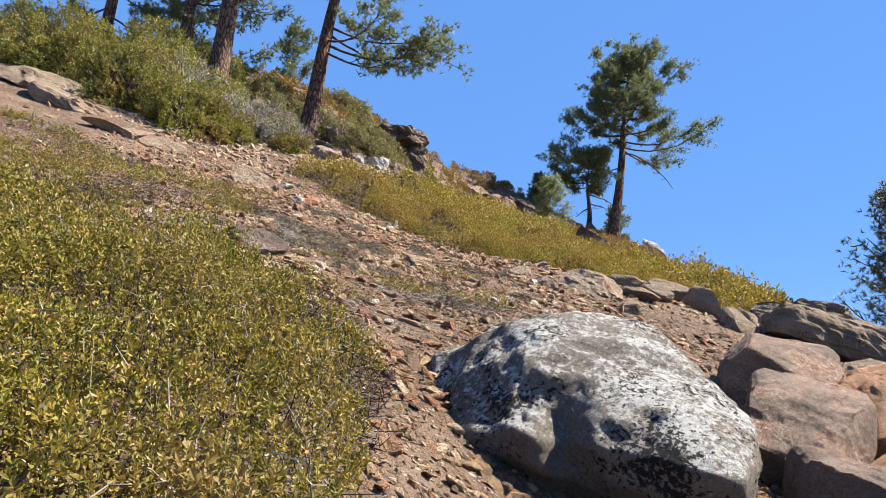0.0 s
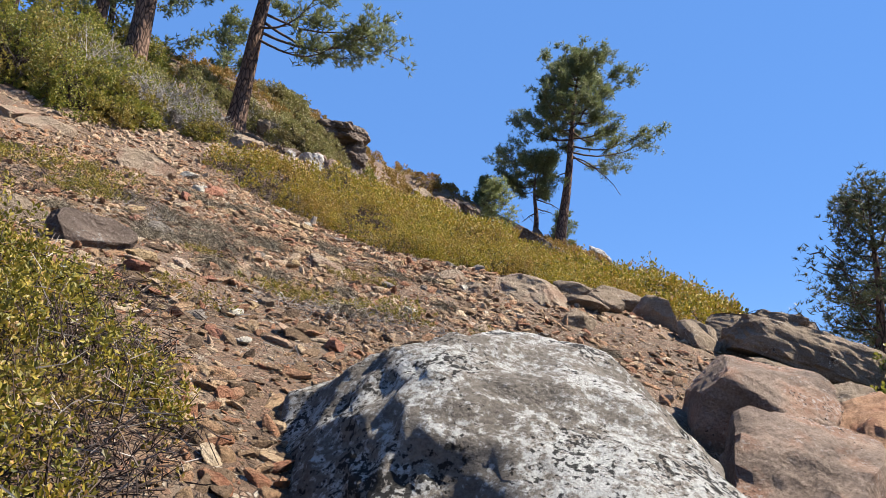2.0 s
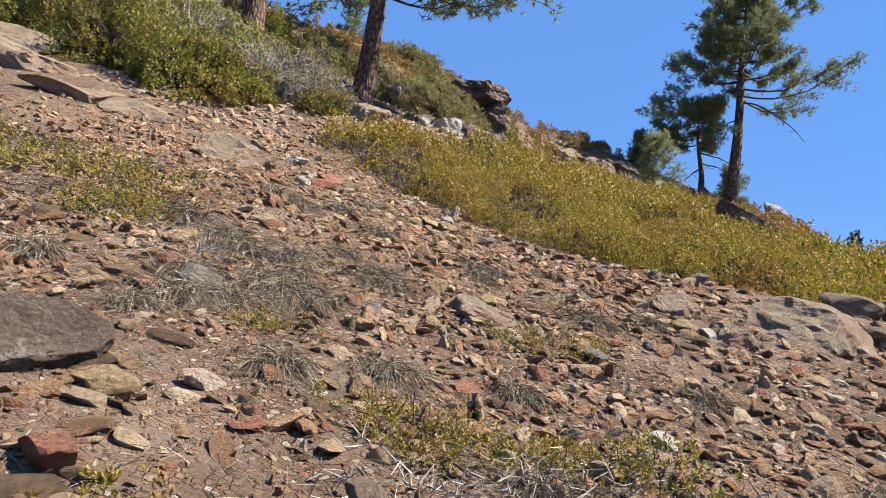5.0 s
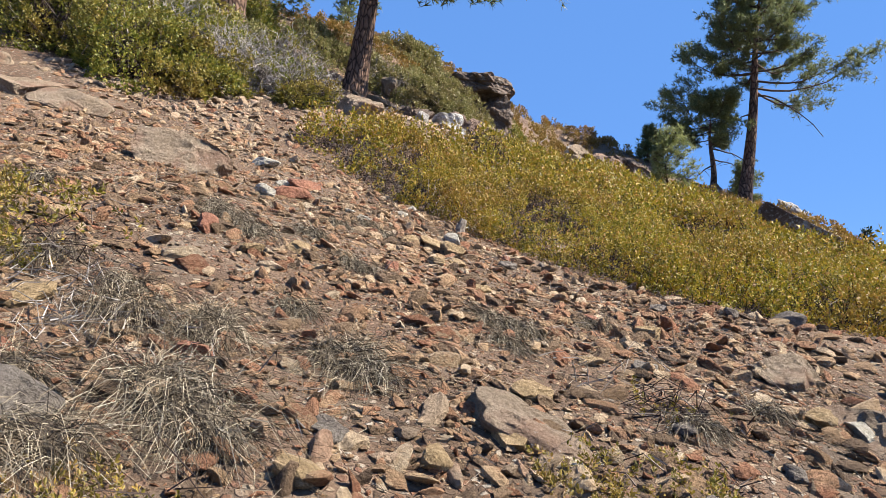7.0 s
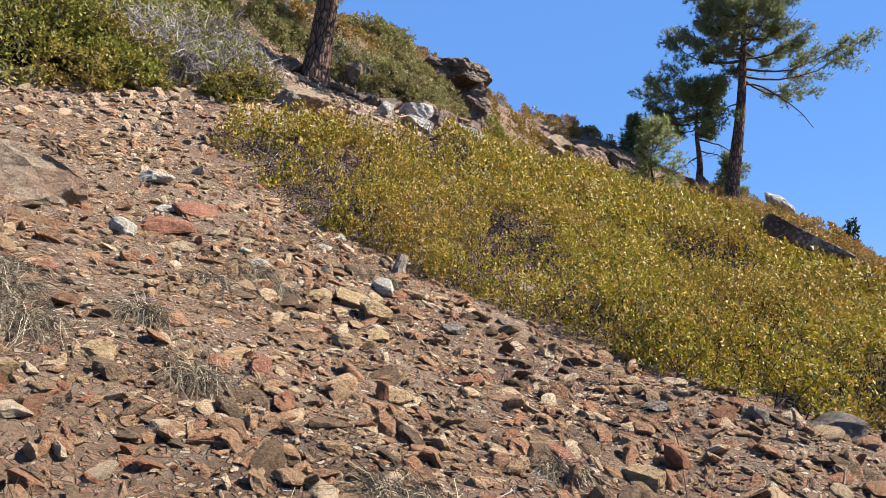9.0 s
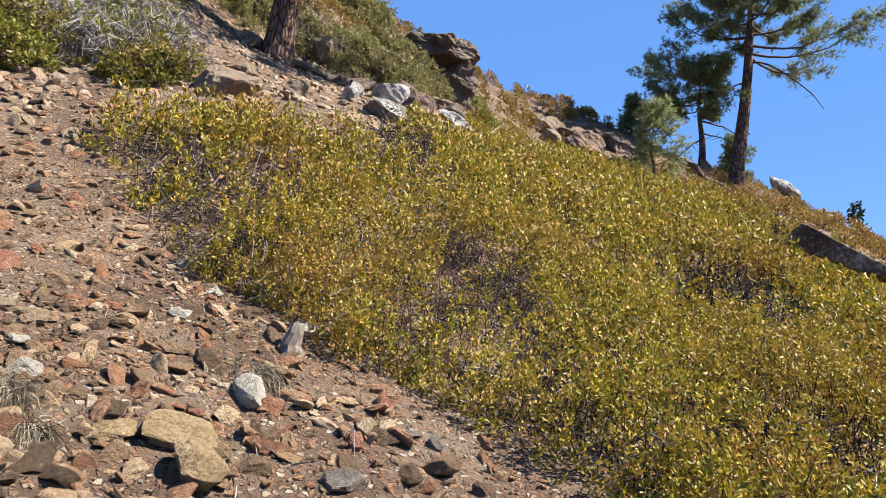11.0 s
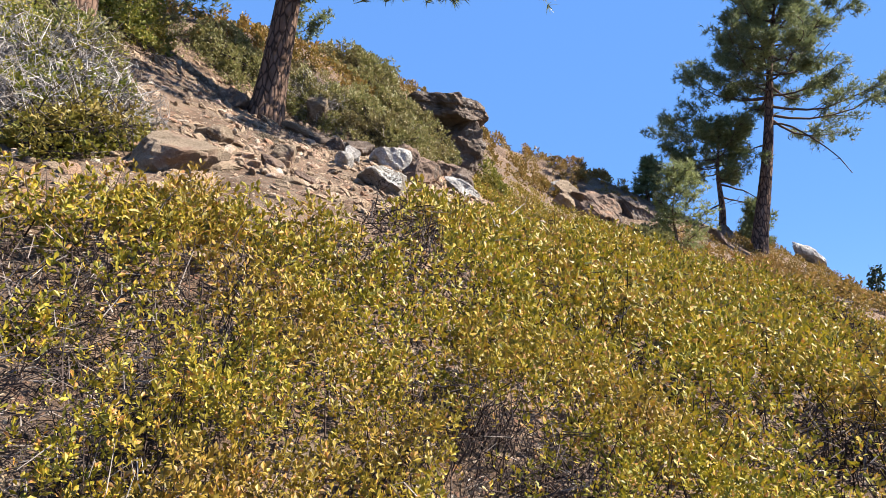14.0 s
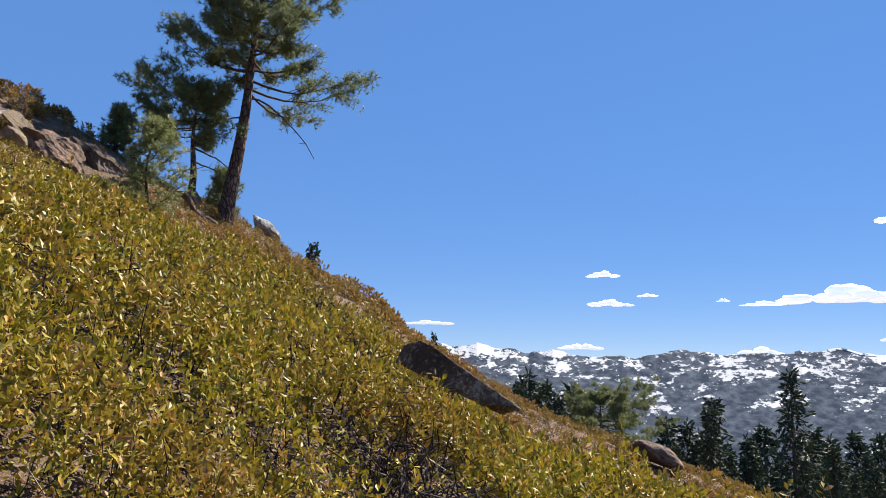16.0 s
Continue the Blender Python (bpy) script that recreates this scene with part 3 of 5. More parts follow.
thicket("scrub_thicket", MAIN, "dense low yellow-green scrub oak on the slope", 1400, 0.033, 0.44, 6, 40, far=(0.2, 12.2, 2.7, 2.7), gap=0.25, low=(3.5, 9.0))
thicket("scrub_thicket", LEFT, "low olive-green scrub with bare grey twigs", 1650, 0.026, 0.40, 7, 60, far=(0.0, 1.6, 3.2, 2.4), gap=0.33, material=M_LEAF_LOW, bleached=0.03)
thicket("scrub_thicket", FAR, "brown autumn scrub on the far shoulder", 62, 0.095, 0.36, 6, 70, material=M_LEAF_FAR)
thicket("scrub_thicket", RIDGE, "brownish low scrub along the ridge", 36, 0.12, 0.45, 7, 80, material=M_LEAF_FAR)
SHOULDER = [(-1.1, 26.8), (0.3, 25.5), (1.6, 26.0), (4, 28), (5.5, 33), (4.2, 36), (2.4, 36.0), (0.3, 35.0), (-0.9, 33), (-1.0, 30.5)]
thicket("scrub_thicket", SHOULDER, "brown and olive scrub on the shoulder beside the outcrop", 120, 0.07, 0.36, 6, 75, gap=0.3)
BANK = [(-5.6, 26.6), (-4.6, 26.8), (-3.4, 26.7), (-2.5, 28.2), (-2.2, 31), (-4.6, 30.5), (-7, 28.2), (-9.0, 27.5), (-7.8, 25.6)]
thicket("scrub_thicket", BANK, "olive scrub on the bank behind the pines", 130, 0.07, 0.40, 7, 85, material=M_GREYLEAF, gap=0.3)
thicket("scrub_thicket", UPPER_LEFT, "thin straggling scrub over stony ground", 260, 0.034, 0.20, 7, 90, gap=0.02, material=M_LEAF_LOW)


def disc(x, y, r, seed):
    return [(x + r * (1 + 0.3 * math.sin(3 * a + seed)) * math.cos(a), y + 0.7 * r * (1 + 0.25 * math.cos(2 * a + seed)) * math.sin(a)) for a in np.linspace(0, 6.0, 9)]


for k, (x, y, r, h) in enumerate([(-0.25, 7.4, 0.45, 0.16), (0.35, 7.5, 0.40, 0.16), (-0.9, 6.35, 0.28, 0.16), (-1.1, 5.8, 0.35, 0.2), (1.3, 6.95, 0.4, 0.14),
                                  (-2.7, 9.2, 0.5, 0.16), (0.2, 8.9, 0.35, 0.1), (-1.2, 8.0, 0.3, 0.1), (0.45, 9.6, 0.25, 0.16), (3.2, 7.0, 0.25, 0.2), (-3.9, 8.0, 0.6, 0.2)]):
    thicket("scrub_sprig", disc(x, y, r, k), "small low green sprigs among the stones", 1200, 0.02, h, 8, 100 + 7 * k, gap=0.1, material=M_LEAF_LOW)


# ---- shrubs ----
def shrub(x, y, rx, ry, h, material, label, leaves=2600, leaf=0.05, bare=0.4, twig=M_TWIG, seed=1):
    """A rounded shrub: forking stems from the root, leafy shoots over an uneven dome, bare twigs showing in gaps."""
    r = np.random.default_rng(seed)
    z0 = hz(x, y) - 0.05
    th = thing("shrub", (x, y, z0), label, "shrub", "shrubs on the slope")
    n = leaves
    d = unit(r.normal(size=(n, 3)) + [0, 0, 0.45])
    d[:, 2] = np.abs(d[:, 2]) * 1.0 - 0.12 * (r.random(n) < 0.3)
    lump = 0.93 + 0.42 * vnoise(d[:, 0] * 2.6 + seed, d[:, 1] * 2.6 + d[:, 2] * 2, seed) + 0.2 * vnoise(d[:, 0] * 6, d[:, 1] * 6 + d[:, 2] * 5, seed + 1)
    fr = np.where(r.random(n) < 0.75, r.uniform(0.88, 1.04, n), r.uniform(0.5, 0.9, n))
    p = d * [rx, ry, h] * (lump * fr)[:, None]
    p[:, 2] += height(x + p[:, 0], y + p[:, 1]) - z0
    g = vnoise(d[:, 0] * 3.3 + seed * 3, d[:, 1] * 3.3 + d[:, 2] * 4, seed + 2)
    ok = (g > bare - 1.0) & (p[:, 2] > -0.6)
    ax = unit(d * 0.8 + [0, 0, 0.4] + r.normal(0, 0.42, (n, 3)))
    part("foliage", mesh_from("foliage", *shoots(p[ok], ax[ok], 5, leaf * 1.25, ratio=0.62, run=leaf * 1.1), material), th)
    m = max(40, int(n * (0.05 + 0.32 * bare ** 2)))
    q = p[r.integers(0, n, m)]
    root = r.normal(0, 0.2, (m, 3)) * [rx, ry, 0.2]
    k1 = root + (q - root) * 0.45 + r.normal(0, 0.08, (m, 3))
    k2 = root + (q - root) * 0.75 + r.normal(0, 0.07, (m, 3))
    end = q * (1.0 + 0.06 * bare * r.random((m, 1))) + r.normal(0, 0.05, (m, 3))
    bits = [sticks(root, k1, 0.012), sticks(k1, k2, 0.009), sticks(k2, end, 0.006)]
    for j in range(1 + int(4 * bare)):
        a = k2 + (end - k2) * r.uniform(0.0, 1.0, (m, 1))
        b = a + r.normal(0, 0.11, (m, 3))
        bits += [sticks(a, b, 0.0055), sticks(b, b + r.normal(0, 0.07, (m, 3)), 0.004)]
    part("branchwork", mesh_from("branchwork", *join(bits), twig), th, "tangled bare branches")
    return th


GREEN, GREY = "rounded green manzanita shrub with some rusty leaves", "half-dead grey shrub with a tangle of bleached twigs"
LOWER_SHRUBS = [
        (-6.2, 16.5, 1.15, 1.0, 1.25, M_MANZ, GREEN, 3200, 0.05, 0.30, M_TWIG), (-7.9, 17.0, 1.25, 1.1, 1.55, M_MANZ, GREEN, 3400, 0.05, 0.35, M_TWIG),
        (-11.2, 18.8, 1.6, 1.4, 1.8, M_MANZ, GREEN, 3000, 0.06, 0.3, M_TWIG), (-12.6, 20.6, 1.8, 1.5, 2.0, M_MANZ, GREEN, 2600, 0.07, 0.3, M_TWIG),
        (-5.4, 16.8, 0.75, 0.7, 0.85, M_MANZ, GREEN, 1800, 0.05, 0.25, M_TWIG), (-7.0, 18.3, 1.3, 1.2, 1.5, M_MANZ, GREEN, 2200, 0.06, 0.7, M_BLEACHED),
        (-9.7, 18.6, 1.6, 1.4, 1.7, M_MANZ, GREEN, 3000, 0.06, 0.3, M_TWIG), (-8.4, 20.3, 1.5, 1.3, 1.5, M_MANZ, GREEN, 2600, 0.06, 0.35, M_TWIG),
        (-4.95, 18.0, 1.1, 0.9, 1.05, M_MANZ, GREY, 2000, 0.045, 1.0, M_BLEACHED), (-4.2, 18.1, 0.7, 0.8, 0.75, M_MANZ, GREY, 1600, 0.045, 0.95, M_BLEACHED),
        (-6.3, 19.3, 1.2, 1.1, 1.15, M_MANZ, GREY, 2000, 0.055, 0.85, M_BLEACHED), (-3.85, 17.4, 0.5, 0.5, 0.5, M_MANZ, GREEN, 900, 0.045, 0.5, M_TWIG)]
UPPER_SHRUBS = [
        (-6.8, 21.6, 1.0, 0.9, 0.8, M_GREYLEAF, "low grey-green shrub below the pines", 1500, 0.06, 0.5, M_TWIG),
        (-9.3, 21.5, 1.6, 1.4, 1.7, M_MANZ, GREEN, 2600, 0.07, 0.3, M_TWIG), (-8.3, 24.6, 1.5, 1.3, 1.2, M_MANZ, GREEN, 2200, 0.07, 0.35, M_TWIG),
        (-6.4, 27.6, 1.3, 1.0, 0.9, M_GREYLEAF, "low grey-green shrub behind a pine", 1600, 0.07, 0.45, M_TWIG),
        (-4.6, 27.6, 1.0, 0.9, 0.8, M_GREYLEAF, "low grey-green shrub beside the rocks", 1400, 0.07, 0.6, M_BLEACHED),
        (-3.05, 27.9, 1.15, 0.9, 0.95, M_GREYLEAF, "domed olive shrub beside the rock outcrop", 2400, 0.06, 0.25, M_TWIG),
        (-2.6, 30.6, 1.3, 1.1, 1.0, M_GREYLEAF, "dull green shrub above the rock outcrop", 2000, 0.07, 0.3, M_TWIG),
        (-4.3, 32.2, 1.5, 1.2, 1.15, M_GREYLEAF, "dull green shrub on the ridge", 2000, 0.08, 0.3, M_TWIG),
        (-0.3, 30.6, 0.5, 0.5, 0.9, M_MANZ, "small dark green shrub behind the outcrop", 800, 0.06, 0.2, M_TWIG),
        (4.5, 34.3, 0.9, 0.8, 0.6, M_GREYLEAF, "dark green shrub below the young pine", 1600, 0.08, 0.3, M_TWIG),
        (6.9, 9.6, 1.0, 1.0, 0.9, M_MANZ, "bright green shrub beyond the fractured rock", 2400, 0.05, 0.2, M_TWIG),
        (6.5, 8.0, 0.9, 0.8, 0.7, M_GREYLEAF, "reddish twiggy shrub beyond the fractured rock", 1500, 0.045, 0.6, M_TWIG)]
for k, (x, y, rx, ry, h, mat, lab, n, leaf, bare, tw) in enumerate(LOWER_SHRUBS + UPPER_SHRUBS):
    shrub(x, y, rx, ry, h, mat, lab, n, leaf, bare, tw, 200 + k)


# ---- trees ----
def tufts(p, d, k, length, width):
    """Bundles of long needles: k thin blades a bundle."""
    n = len(p)
    a = unit(d[:, None] * 0.75 + rng.normal(0, 0.62, (n, k, 3)) + [0, 0, 0.12])
    L = length * rng.uniform(0.7, 1.15, (n, k, 1))
    side = unit(np.cross(a, rng.normal(size=(n, k, 3)))) * width
    b = p[:, None] + np.zeros((n, k, 1))
    v = np.stack([b - side * 0.5, b + side * 0.5, b + a * L], 2).reshape(-1, 3)
    return v, np.arange(len(v)).reshape(-1, 3)


def pine(name, x, y, h, r0, lean, first, reach, limbs, label, category="pine tree", boughs=(), bias=(1, 0), skew=0.35, dead=(), width=0.02, needle=0.2, dense=9, power=0.8, seed=1, sub=5, needles=None,
         round_top=True, group="pines on the hillside"):
    """A pine: leaning tapered trunk, bare below; limbs that sag and turn up; bundles of needles clustered at the twig ends."""
    r = np.random.default_rng(seed)
    z0 = hz(x, y) - 0.25
    th = thing(name, (x, y, z0), label, category, group)
    s = np.linspace(0, 1, 26)
    bend = np.stack([lean[0] * s + 0.06 * np.sin(s * 9 + seed), lean[1] * s + 0.05 * np.cos(s * 8 + seed), h * s], -1)
    rad = r0 * (1.0 - 0.93 * s ** 0.9) * (1 + 0.35 * np.exp(-s * 28))
    part("trunk", mesh_from("trunk", *tube(bend, rad, 14), M_BARK, True), th)
    at = lambda q: np.array([np.interp(q, s, bend[:, i]) for i in range(3)])
    wood, tip, way = [], [], []
    for k in range(limbs):
        u = ((k + r.uniform(0, 0.8)) / limbs) ** 0.8
        q = first + (0.985 - first) * u
        az = k * 2.4 + r.uniform(-0.5, 0.5)
        prof = math.sin(math.pi * min(0.97, 0.30 + 0.70 * u)) ** power if round_top else (1 - u) ** power + 0.08
        L = reach * prof * r.uniform(0.65, 1.12) * (1 + skew * (math.cos(az) * bias[0] + math.sin(az) * bias[1]))
        o = np.array([math.cos(az), math.sin(az), 0.0])
        rise = -0.12 + 0.75 * u + r.normal(0, 0.12)
        t = np.linspace(0, 1, 7)[:, None]
        path = at(q) + o * L * t + np.array([0, 0, 1]) * L * (rise * t + 0.28 * t ** 2.5 - 0.1 * np.sin(t * 3.1)) + np.cumsum(r.normal(0, 0.03 * L, (7, 3)), 0) * t
        if k < len(boughs):
            q, az, L, rise = boughs[k]
            o = np.array([math.cos(az), math.sin(az), 0.0])
            path = at(q) + o * L * t + np.array([0, 0, 1]) * L * (rise * t - 0.12 * np.sin(t * 3.1) + 0.1 * t ** 3) + np.cumsum(r.normal(0, 0.02 * L, (7, 3)), 0) * t
        wood.append(tube(path, np.interp(np.linspace(0, 1, 7), [0, 1], [max(0.015, r0 * 0.18 * (1 - 0.5 * u)), 0.008]), 5))
        for j in range(sub + int(1.6 * L)):
            f = r.uniform(0.32, 1.0)
            b = np.array([np.interp(f, t[:, 0], path[:, i]) for i in range(3)])
            o2 = unit(o * 0.8 + np.cross(o, [0, 0, 1]) * r.choice([-1, 1]) * r.uniform(0.3, 1.3) + [0, 0, r.uniform(-0.1, 0.65)])
            e = b + o2 * L * r.uniform(0.14, 0.34)
            wood.append(tube([b, (b + e) / 2 + r.normal(0, 0.04, 3), e], [0.016, 0.012, 0.006], 4))
            m = r.integers(dense // 2, dense + 1) * 2
            f2 = r.uniform(0.35, 1.05, (m, 1))
            tip.append(b + (e - b) * f2 + r.normal(0, 0.13, (m, 3)))
            way.append(unit(np.tile(o2, (m, 1)) + r.normal(0, 0.55, (m, 3)) + [0, 0, 0.35]))
    part("branchwork", mesh_from("branchwork", *join(wood), M_LIMB, True), th, "dark bare limbs and branches")
    v, f = tufts(np.concatenate(tip), np.concatenate(way), 11, needle, width * 1.5)
    part("foliage", mesh_from("foliage", v, f, needles or M_NEEDLE), th, "clustered green pine needles")
    for q, dx, dy, dz in dead:
        t = np.linspace(0, 1, 8)[:, None]
        a = at(q)
        path = a + np.array([dx, dy, 0]) * t + np.array([0, 0, dz]) * t ** 1.6 + np.cumsum(r.normal(0, 0.03, (8, 3)), 0)
        bits = [tube(path, np.linspace(0.05, 0.015, 8), 5)]
        for j in (3, 4, 5, 6):
            bits.append(tube([path[j], path[j] + r.normal(0, 0.28, 3)], [0.016, 0.006], 4))
        part("dead_branch", mesh_from("dead_branch", *join(bits), M_LIMB, True), th, "bare dead branch")
    return th


pine("pine_tree", 10.23, 41.8, 12.6, 0.36, (1.15, 0), 0.50, 3.2, 60, "tall pine with a bare reddish trunk leaning on the ridge", bias=(0.9, -0.2), skew=0.15, boughs=((0.50, -0.1, 5.0, 0.16), (0.53, -0.5, 4.2, 0.02), (0.56, 3.0, 3.2, 0.2), (0.49, 0.4, 3.6, -0.15)),
     dead=((0.47, 2.6, -1.5, -2.6), (0.40, -0.9, 0.3, -0.4)), seed=11, dense=15, width=0.018, needle=0.25)
pine("pine_tree", 8.95, 42.4, 17.5 - hz(8.95, 42.4), 0.19, (-0.1, 0), 0.56, 1.9, 26, "shorter flat-topped pine beside the tall one", bias=(-0.9, 0), skew=0.45, power=0.3,
     dead=((0.33, -0.9, 0.2, -0.5), (0.4, 1.1, 0, -0.3), (0.5, 1.6, -0.3, -0.8)), seed=12, dense=14, width=0.018, needle=0.24)
pine("pine_tree", -7.76, 22.8, 17.0, 0.35, (0.9, 0), 0.34, 4.6, 34, "thick pine with plated reddish bark", seed=13, dense=9, sub=4)
pine("pine_tree", -5.22, 25.8, 15.0, 0.33, (1.9, 0.2), 0.30, 4.4, 36, "leaning pine with dark plated bark", bias=(1, -0.3), skew=0.25, boughs=((0.27, -0.2, 4.6, -0.12), (0.30, 0.15, 4.4, -0.2), (0.25, -0.5, 3.6, -0.26), (0.32, 0.0, 4.8, -0.05), (0.28, -0.8, 3.8, -0.1)), seed=14, dense=11, sub=5, width=0.024, needle=0.24)
pine("pine_tree", -8.81, 38.0, 6.0, 0.13, (0.15, 0), 0.10, 1.5, 34, "slender young pine on the ridge", seed=15, round_top=False, power=0.6, dense=5, width=0.028)
pine("pine_tree", -9.2, 23.6, 12.0, 0.25, (0.3, 0), 0.22, 3.2, 34, "dark shaded pine behind the thick one", seed=16, dense=10)
pine("pine_tree", -12.2, 24.0, 12.0, 0.24, (0.2, 0), 0.12, 3.2, 40, "dark pine among the shrubs", seed=17, dense=10)
pine("pine_tree", -10.6, 27.5, 6.0, 0.15, (0.1, 0), 0.08, 2.2, 34, "bushy young pine behind the shrubs", seed=18, round_top=False, power=0.6, dense=6, width=0.026)
pine("pine_tree", 5.3, 35.0, 13.5 - hz(5.3, 35.0), 0.07, (0.05, 0), 0.06, 0.9, 30, "bushy young pine with pale green needles", seed=19, round_top=False, power=0.5, dense=4, width=0.016, needles=M_NEEDLE_PALE)
pine("pine_tree", 5.65, 41.2, 15.7 - hz(5.65, 41.2), 0.08, (0.1, 0), 0.10, 0.65, 26, "dark narrow young pine", seed=20, round_top=False, power=0.6, dense=4, width=0.024)
pine("pine_tree", 11.1, 45.0, 15.1 - hz(11.1, 45.0), 0.06, (0.05, 0), 0.10, 0.75, 22, "small young pine behind the tall one", seed=21, round_top=False, power=0.5, dense=4, width=0.024)
pine("pine_tree", 10.1, 15.2, 7.1 - hz(10.1, 15.2), 0.17, (0.05, -0.1), 0.25, 1.45, 58, "broad grey-green pine down the slope", bias=(-0.9, 0.4), skew=0.15, seed=22, round_top=False, power=0.6, dense=6, width=0.012, needle=0.13, sub=4, needles=M_NEEDLE_DARK)
pine("pine_tree", 10.9, 16.2, 5.4 - hz(10.9, 16.2), 0.1, (0, 0), 0.25, 1.5, 34, "broad dark pine down the slope", seed=23, round_top=False, power=0.6, dense=6, width=0.010, needle=0.12, needles=M_NEEDLE_DARK)
pine("pine_tree", 45.0, 51.8, max(8.0, 3.6 - hz(45.0, 51.8)), 0.3, (-0.5, 0), 0.5, 4.0, 40, "broad low-crowned pine below the slope", seed=24, dense=9, width=0.035, needle=0.3)


def fir(seed, h):
    """A narrow fir of height h: whorls of drooping boughs with flat sprays."""
    r = np.random.default_rng(seed)
    th = thing("fir_tree", (0, 0, 0), "dark green fir in the valley woods", "fir tree", "firs below the slope")
    part("trunk", mesh_from("trunk", *tube([(0, 0, 0), (0, 0, h * 0.5), (0, 0, h)], [h * 0.018, h * 0.011, 0.01], 8), M_LIMB, True), th)
    base, way, L = [], [], []
    wood = []
    for k in range(150):
        q = 0.06 + 0.93 * k / 150
        az = k * 2.4 + r.uniform(-0.4, 0.4)
        R = h * 0.19 * (1 - q) ** 0.75 * r.uniform(0.6, 1.15) + 0.05
        o = np.array([math.cos(az), math.sin(az), 0])
        e = np.array([0, 0, h * q]) + o * R + [0, 0, -0.22 * R + 0.1 * h * q * 0.1]
        a = np.array([0, 0, h * q])
        wood.append(tube([a, e], [0.03, 0.008], 4))
        m = 11
        f = r.uniform(0.12, 1.0, (m, 1))
        base.append(a + (e - a) * f + r.normal(0, 0.05 * R + 0.03, (m, 3)))
        way.append(unit(o * 0.6 + r.normal(0, 0.55, (m, 3)) + [0, 0, -0.12]))
        L.append(r.uniform(0.5, 1.1, m) * (0.15 * R + 0.042 * h))
    part("branchwork", mesh_from("branchwork", *join(wood), M_LIMB), th, "drooping boughs")
    L = np.concatenate(L)
    part("foliage", mesh_from("foliage", *leaf_quads(np.concatenate(base), np.concatenate(way), L, L * 0.28), M_FIR), th, "dense dark sprays of needles")
    return th


FIRS = [fir(301, 10.0), fir(302, 12.0), fir(303, 14.0)]
SPOTS = [(66.0, 48.0, 7.2, 1), (66.5, 56.8, 3.3, 0), (47.3, 64.2, 5.4, 0), (59.1, 73.6, 4.3, 1), (60.7, 72.0, 4.1, 2), (44.3, 44.9, 1.6, 0), (67.2, 45.1, 0.6, 2), (63.2, 41.6, -1.0, 0),
         (77.0, 58.5, -0.4, 1), (71.5, 57.9, -1.3, 2), (84.3, 55.8, -0.3, 0), (73.0, 44.2, -1.4, 1), (27.1, 67.4, 16.6, 0), (34.0, 59.5, 9.2, 1)]
SPOTS += [(75.2, 62.0, 4.0, 0), (75.8, 66.0, 1.1, 1), (75.2, 58.0, 0.1, 2), (99.6, 70.0, -0.2, 0), (93.6, 60.0, 0.3, 1), (110.2, 66.0, -1.9, 2), (99.9, 58.0, -0.2, 0), (116.4, 62.0, -1.2, 1), (84.9, 50.0, -1.4, 2), (75.1, 52.0, -1.2, 0), (74.8, 60.0, -1.3, 1), (68.1, 85.0, 6.4, 2), (66.3, 80.0, 5.3, 0), (71.4, 80.0, 4.9, 1), (66.7, 74.0, 4.2, 2), (84.3, 75.0, 0.9, 0), (75.6, 64.0, 0.1, 1), (78.1, 56.0, -1.7, 2), (79.1, 50.0, -1.7, 0)]
HEIGHTS = (10.0, 12.0, 14.0)
tall = [16, 13, 10, 12, 11, 9, 13, 11, 12, 11, 12, 11, 6, 7] + [10 + 3 * ((k * 7) % 5) / 5 for k in range(19)]
r_fir = np.random.default_rng(5)
for k in range(32):
    d, az = r_fir.uniform(75, 210), radians(r_fir.uniform(30, 78))
    SPOTS.append((d * math.sin(az), 12 + d * math.cos(az), 6 - d * 0.13 + r_fir.uniform(-4, 1.0), int(r_fir.integers(0, 3))))
    tall.append(r_fir.uniform(10, 16))
for k, (x, y, top, kind) in enumerate(SPOTS):
    z = hz(x, y)
    hgt = max(tall[k], top - z)
    sc = hgt / HEIGHTS[kind]
    wide = sc * (0.55 if k in (12, 13) else 0.9)
    m = Matrix.LocRotScale((x, y, min(z, top - hgt) - 0.2), Euler((0, 0, k * 1.7)), (wide, wide, sc))
    copy_thing(FIRS[kind], m)
for k, f in enumerate(FIRS):
    x, y = 88.0 + 9 * k, 66.0 - 5 * k
    f.matrix_basis = Matrix.LocRotScale((x, y, hz(x, y) - 0.2), None, (1, 1, 1))


# ---- rocks ----
def ball(sub):
    bm = bmesh.new()
    bmesh.ops.create_icosphere(bm, subdivisions=sub, radius=1.0)
    v = np.array([p.co[:] for p in bm.verts])
    f = np.array([[q.index for q in p.verts] for p in bm.faces])
    bm.free()
    return v, f


BALLS = {k: ball(k) for k in (1, 2, 3, 4, 5, 6)}


def fbm(p, scale, seed):
    out = np.zeros(len(p))
    for o in range(4):
        q = p * scale * 2 ** o
        out += 0.5 ** o * (vnoise(q[:, 0] + q[:, 2] * 0.7, q[:, 1] - q[:, 2] * 0.6, seed + o) + vnoise(q[:, 1] + 3.3, q[:, 2] + q[:, 0] * 0.4, seed + o + 9)) / 2
    return out


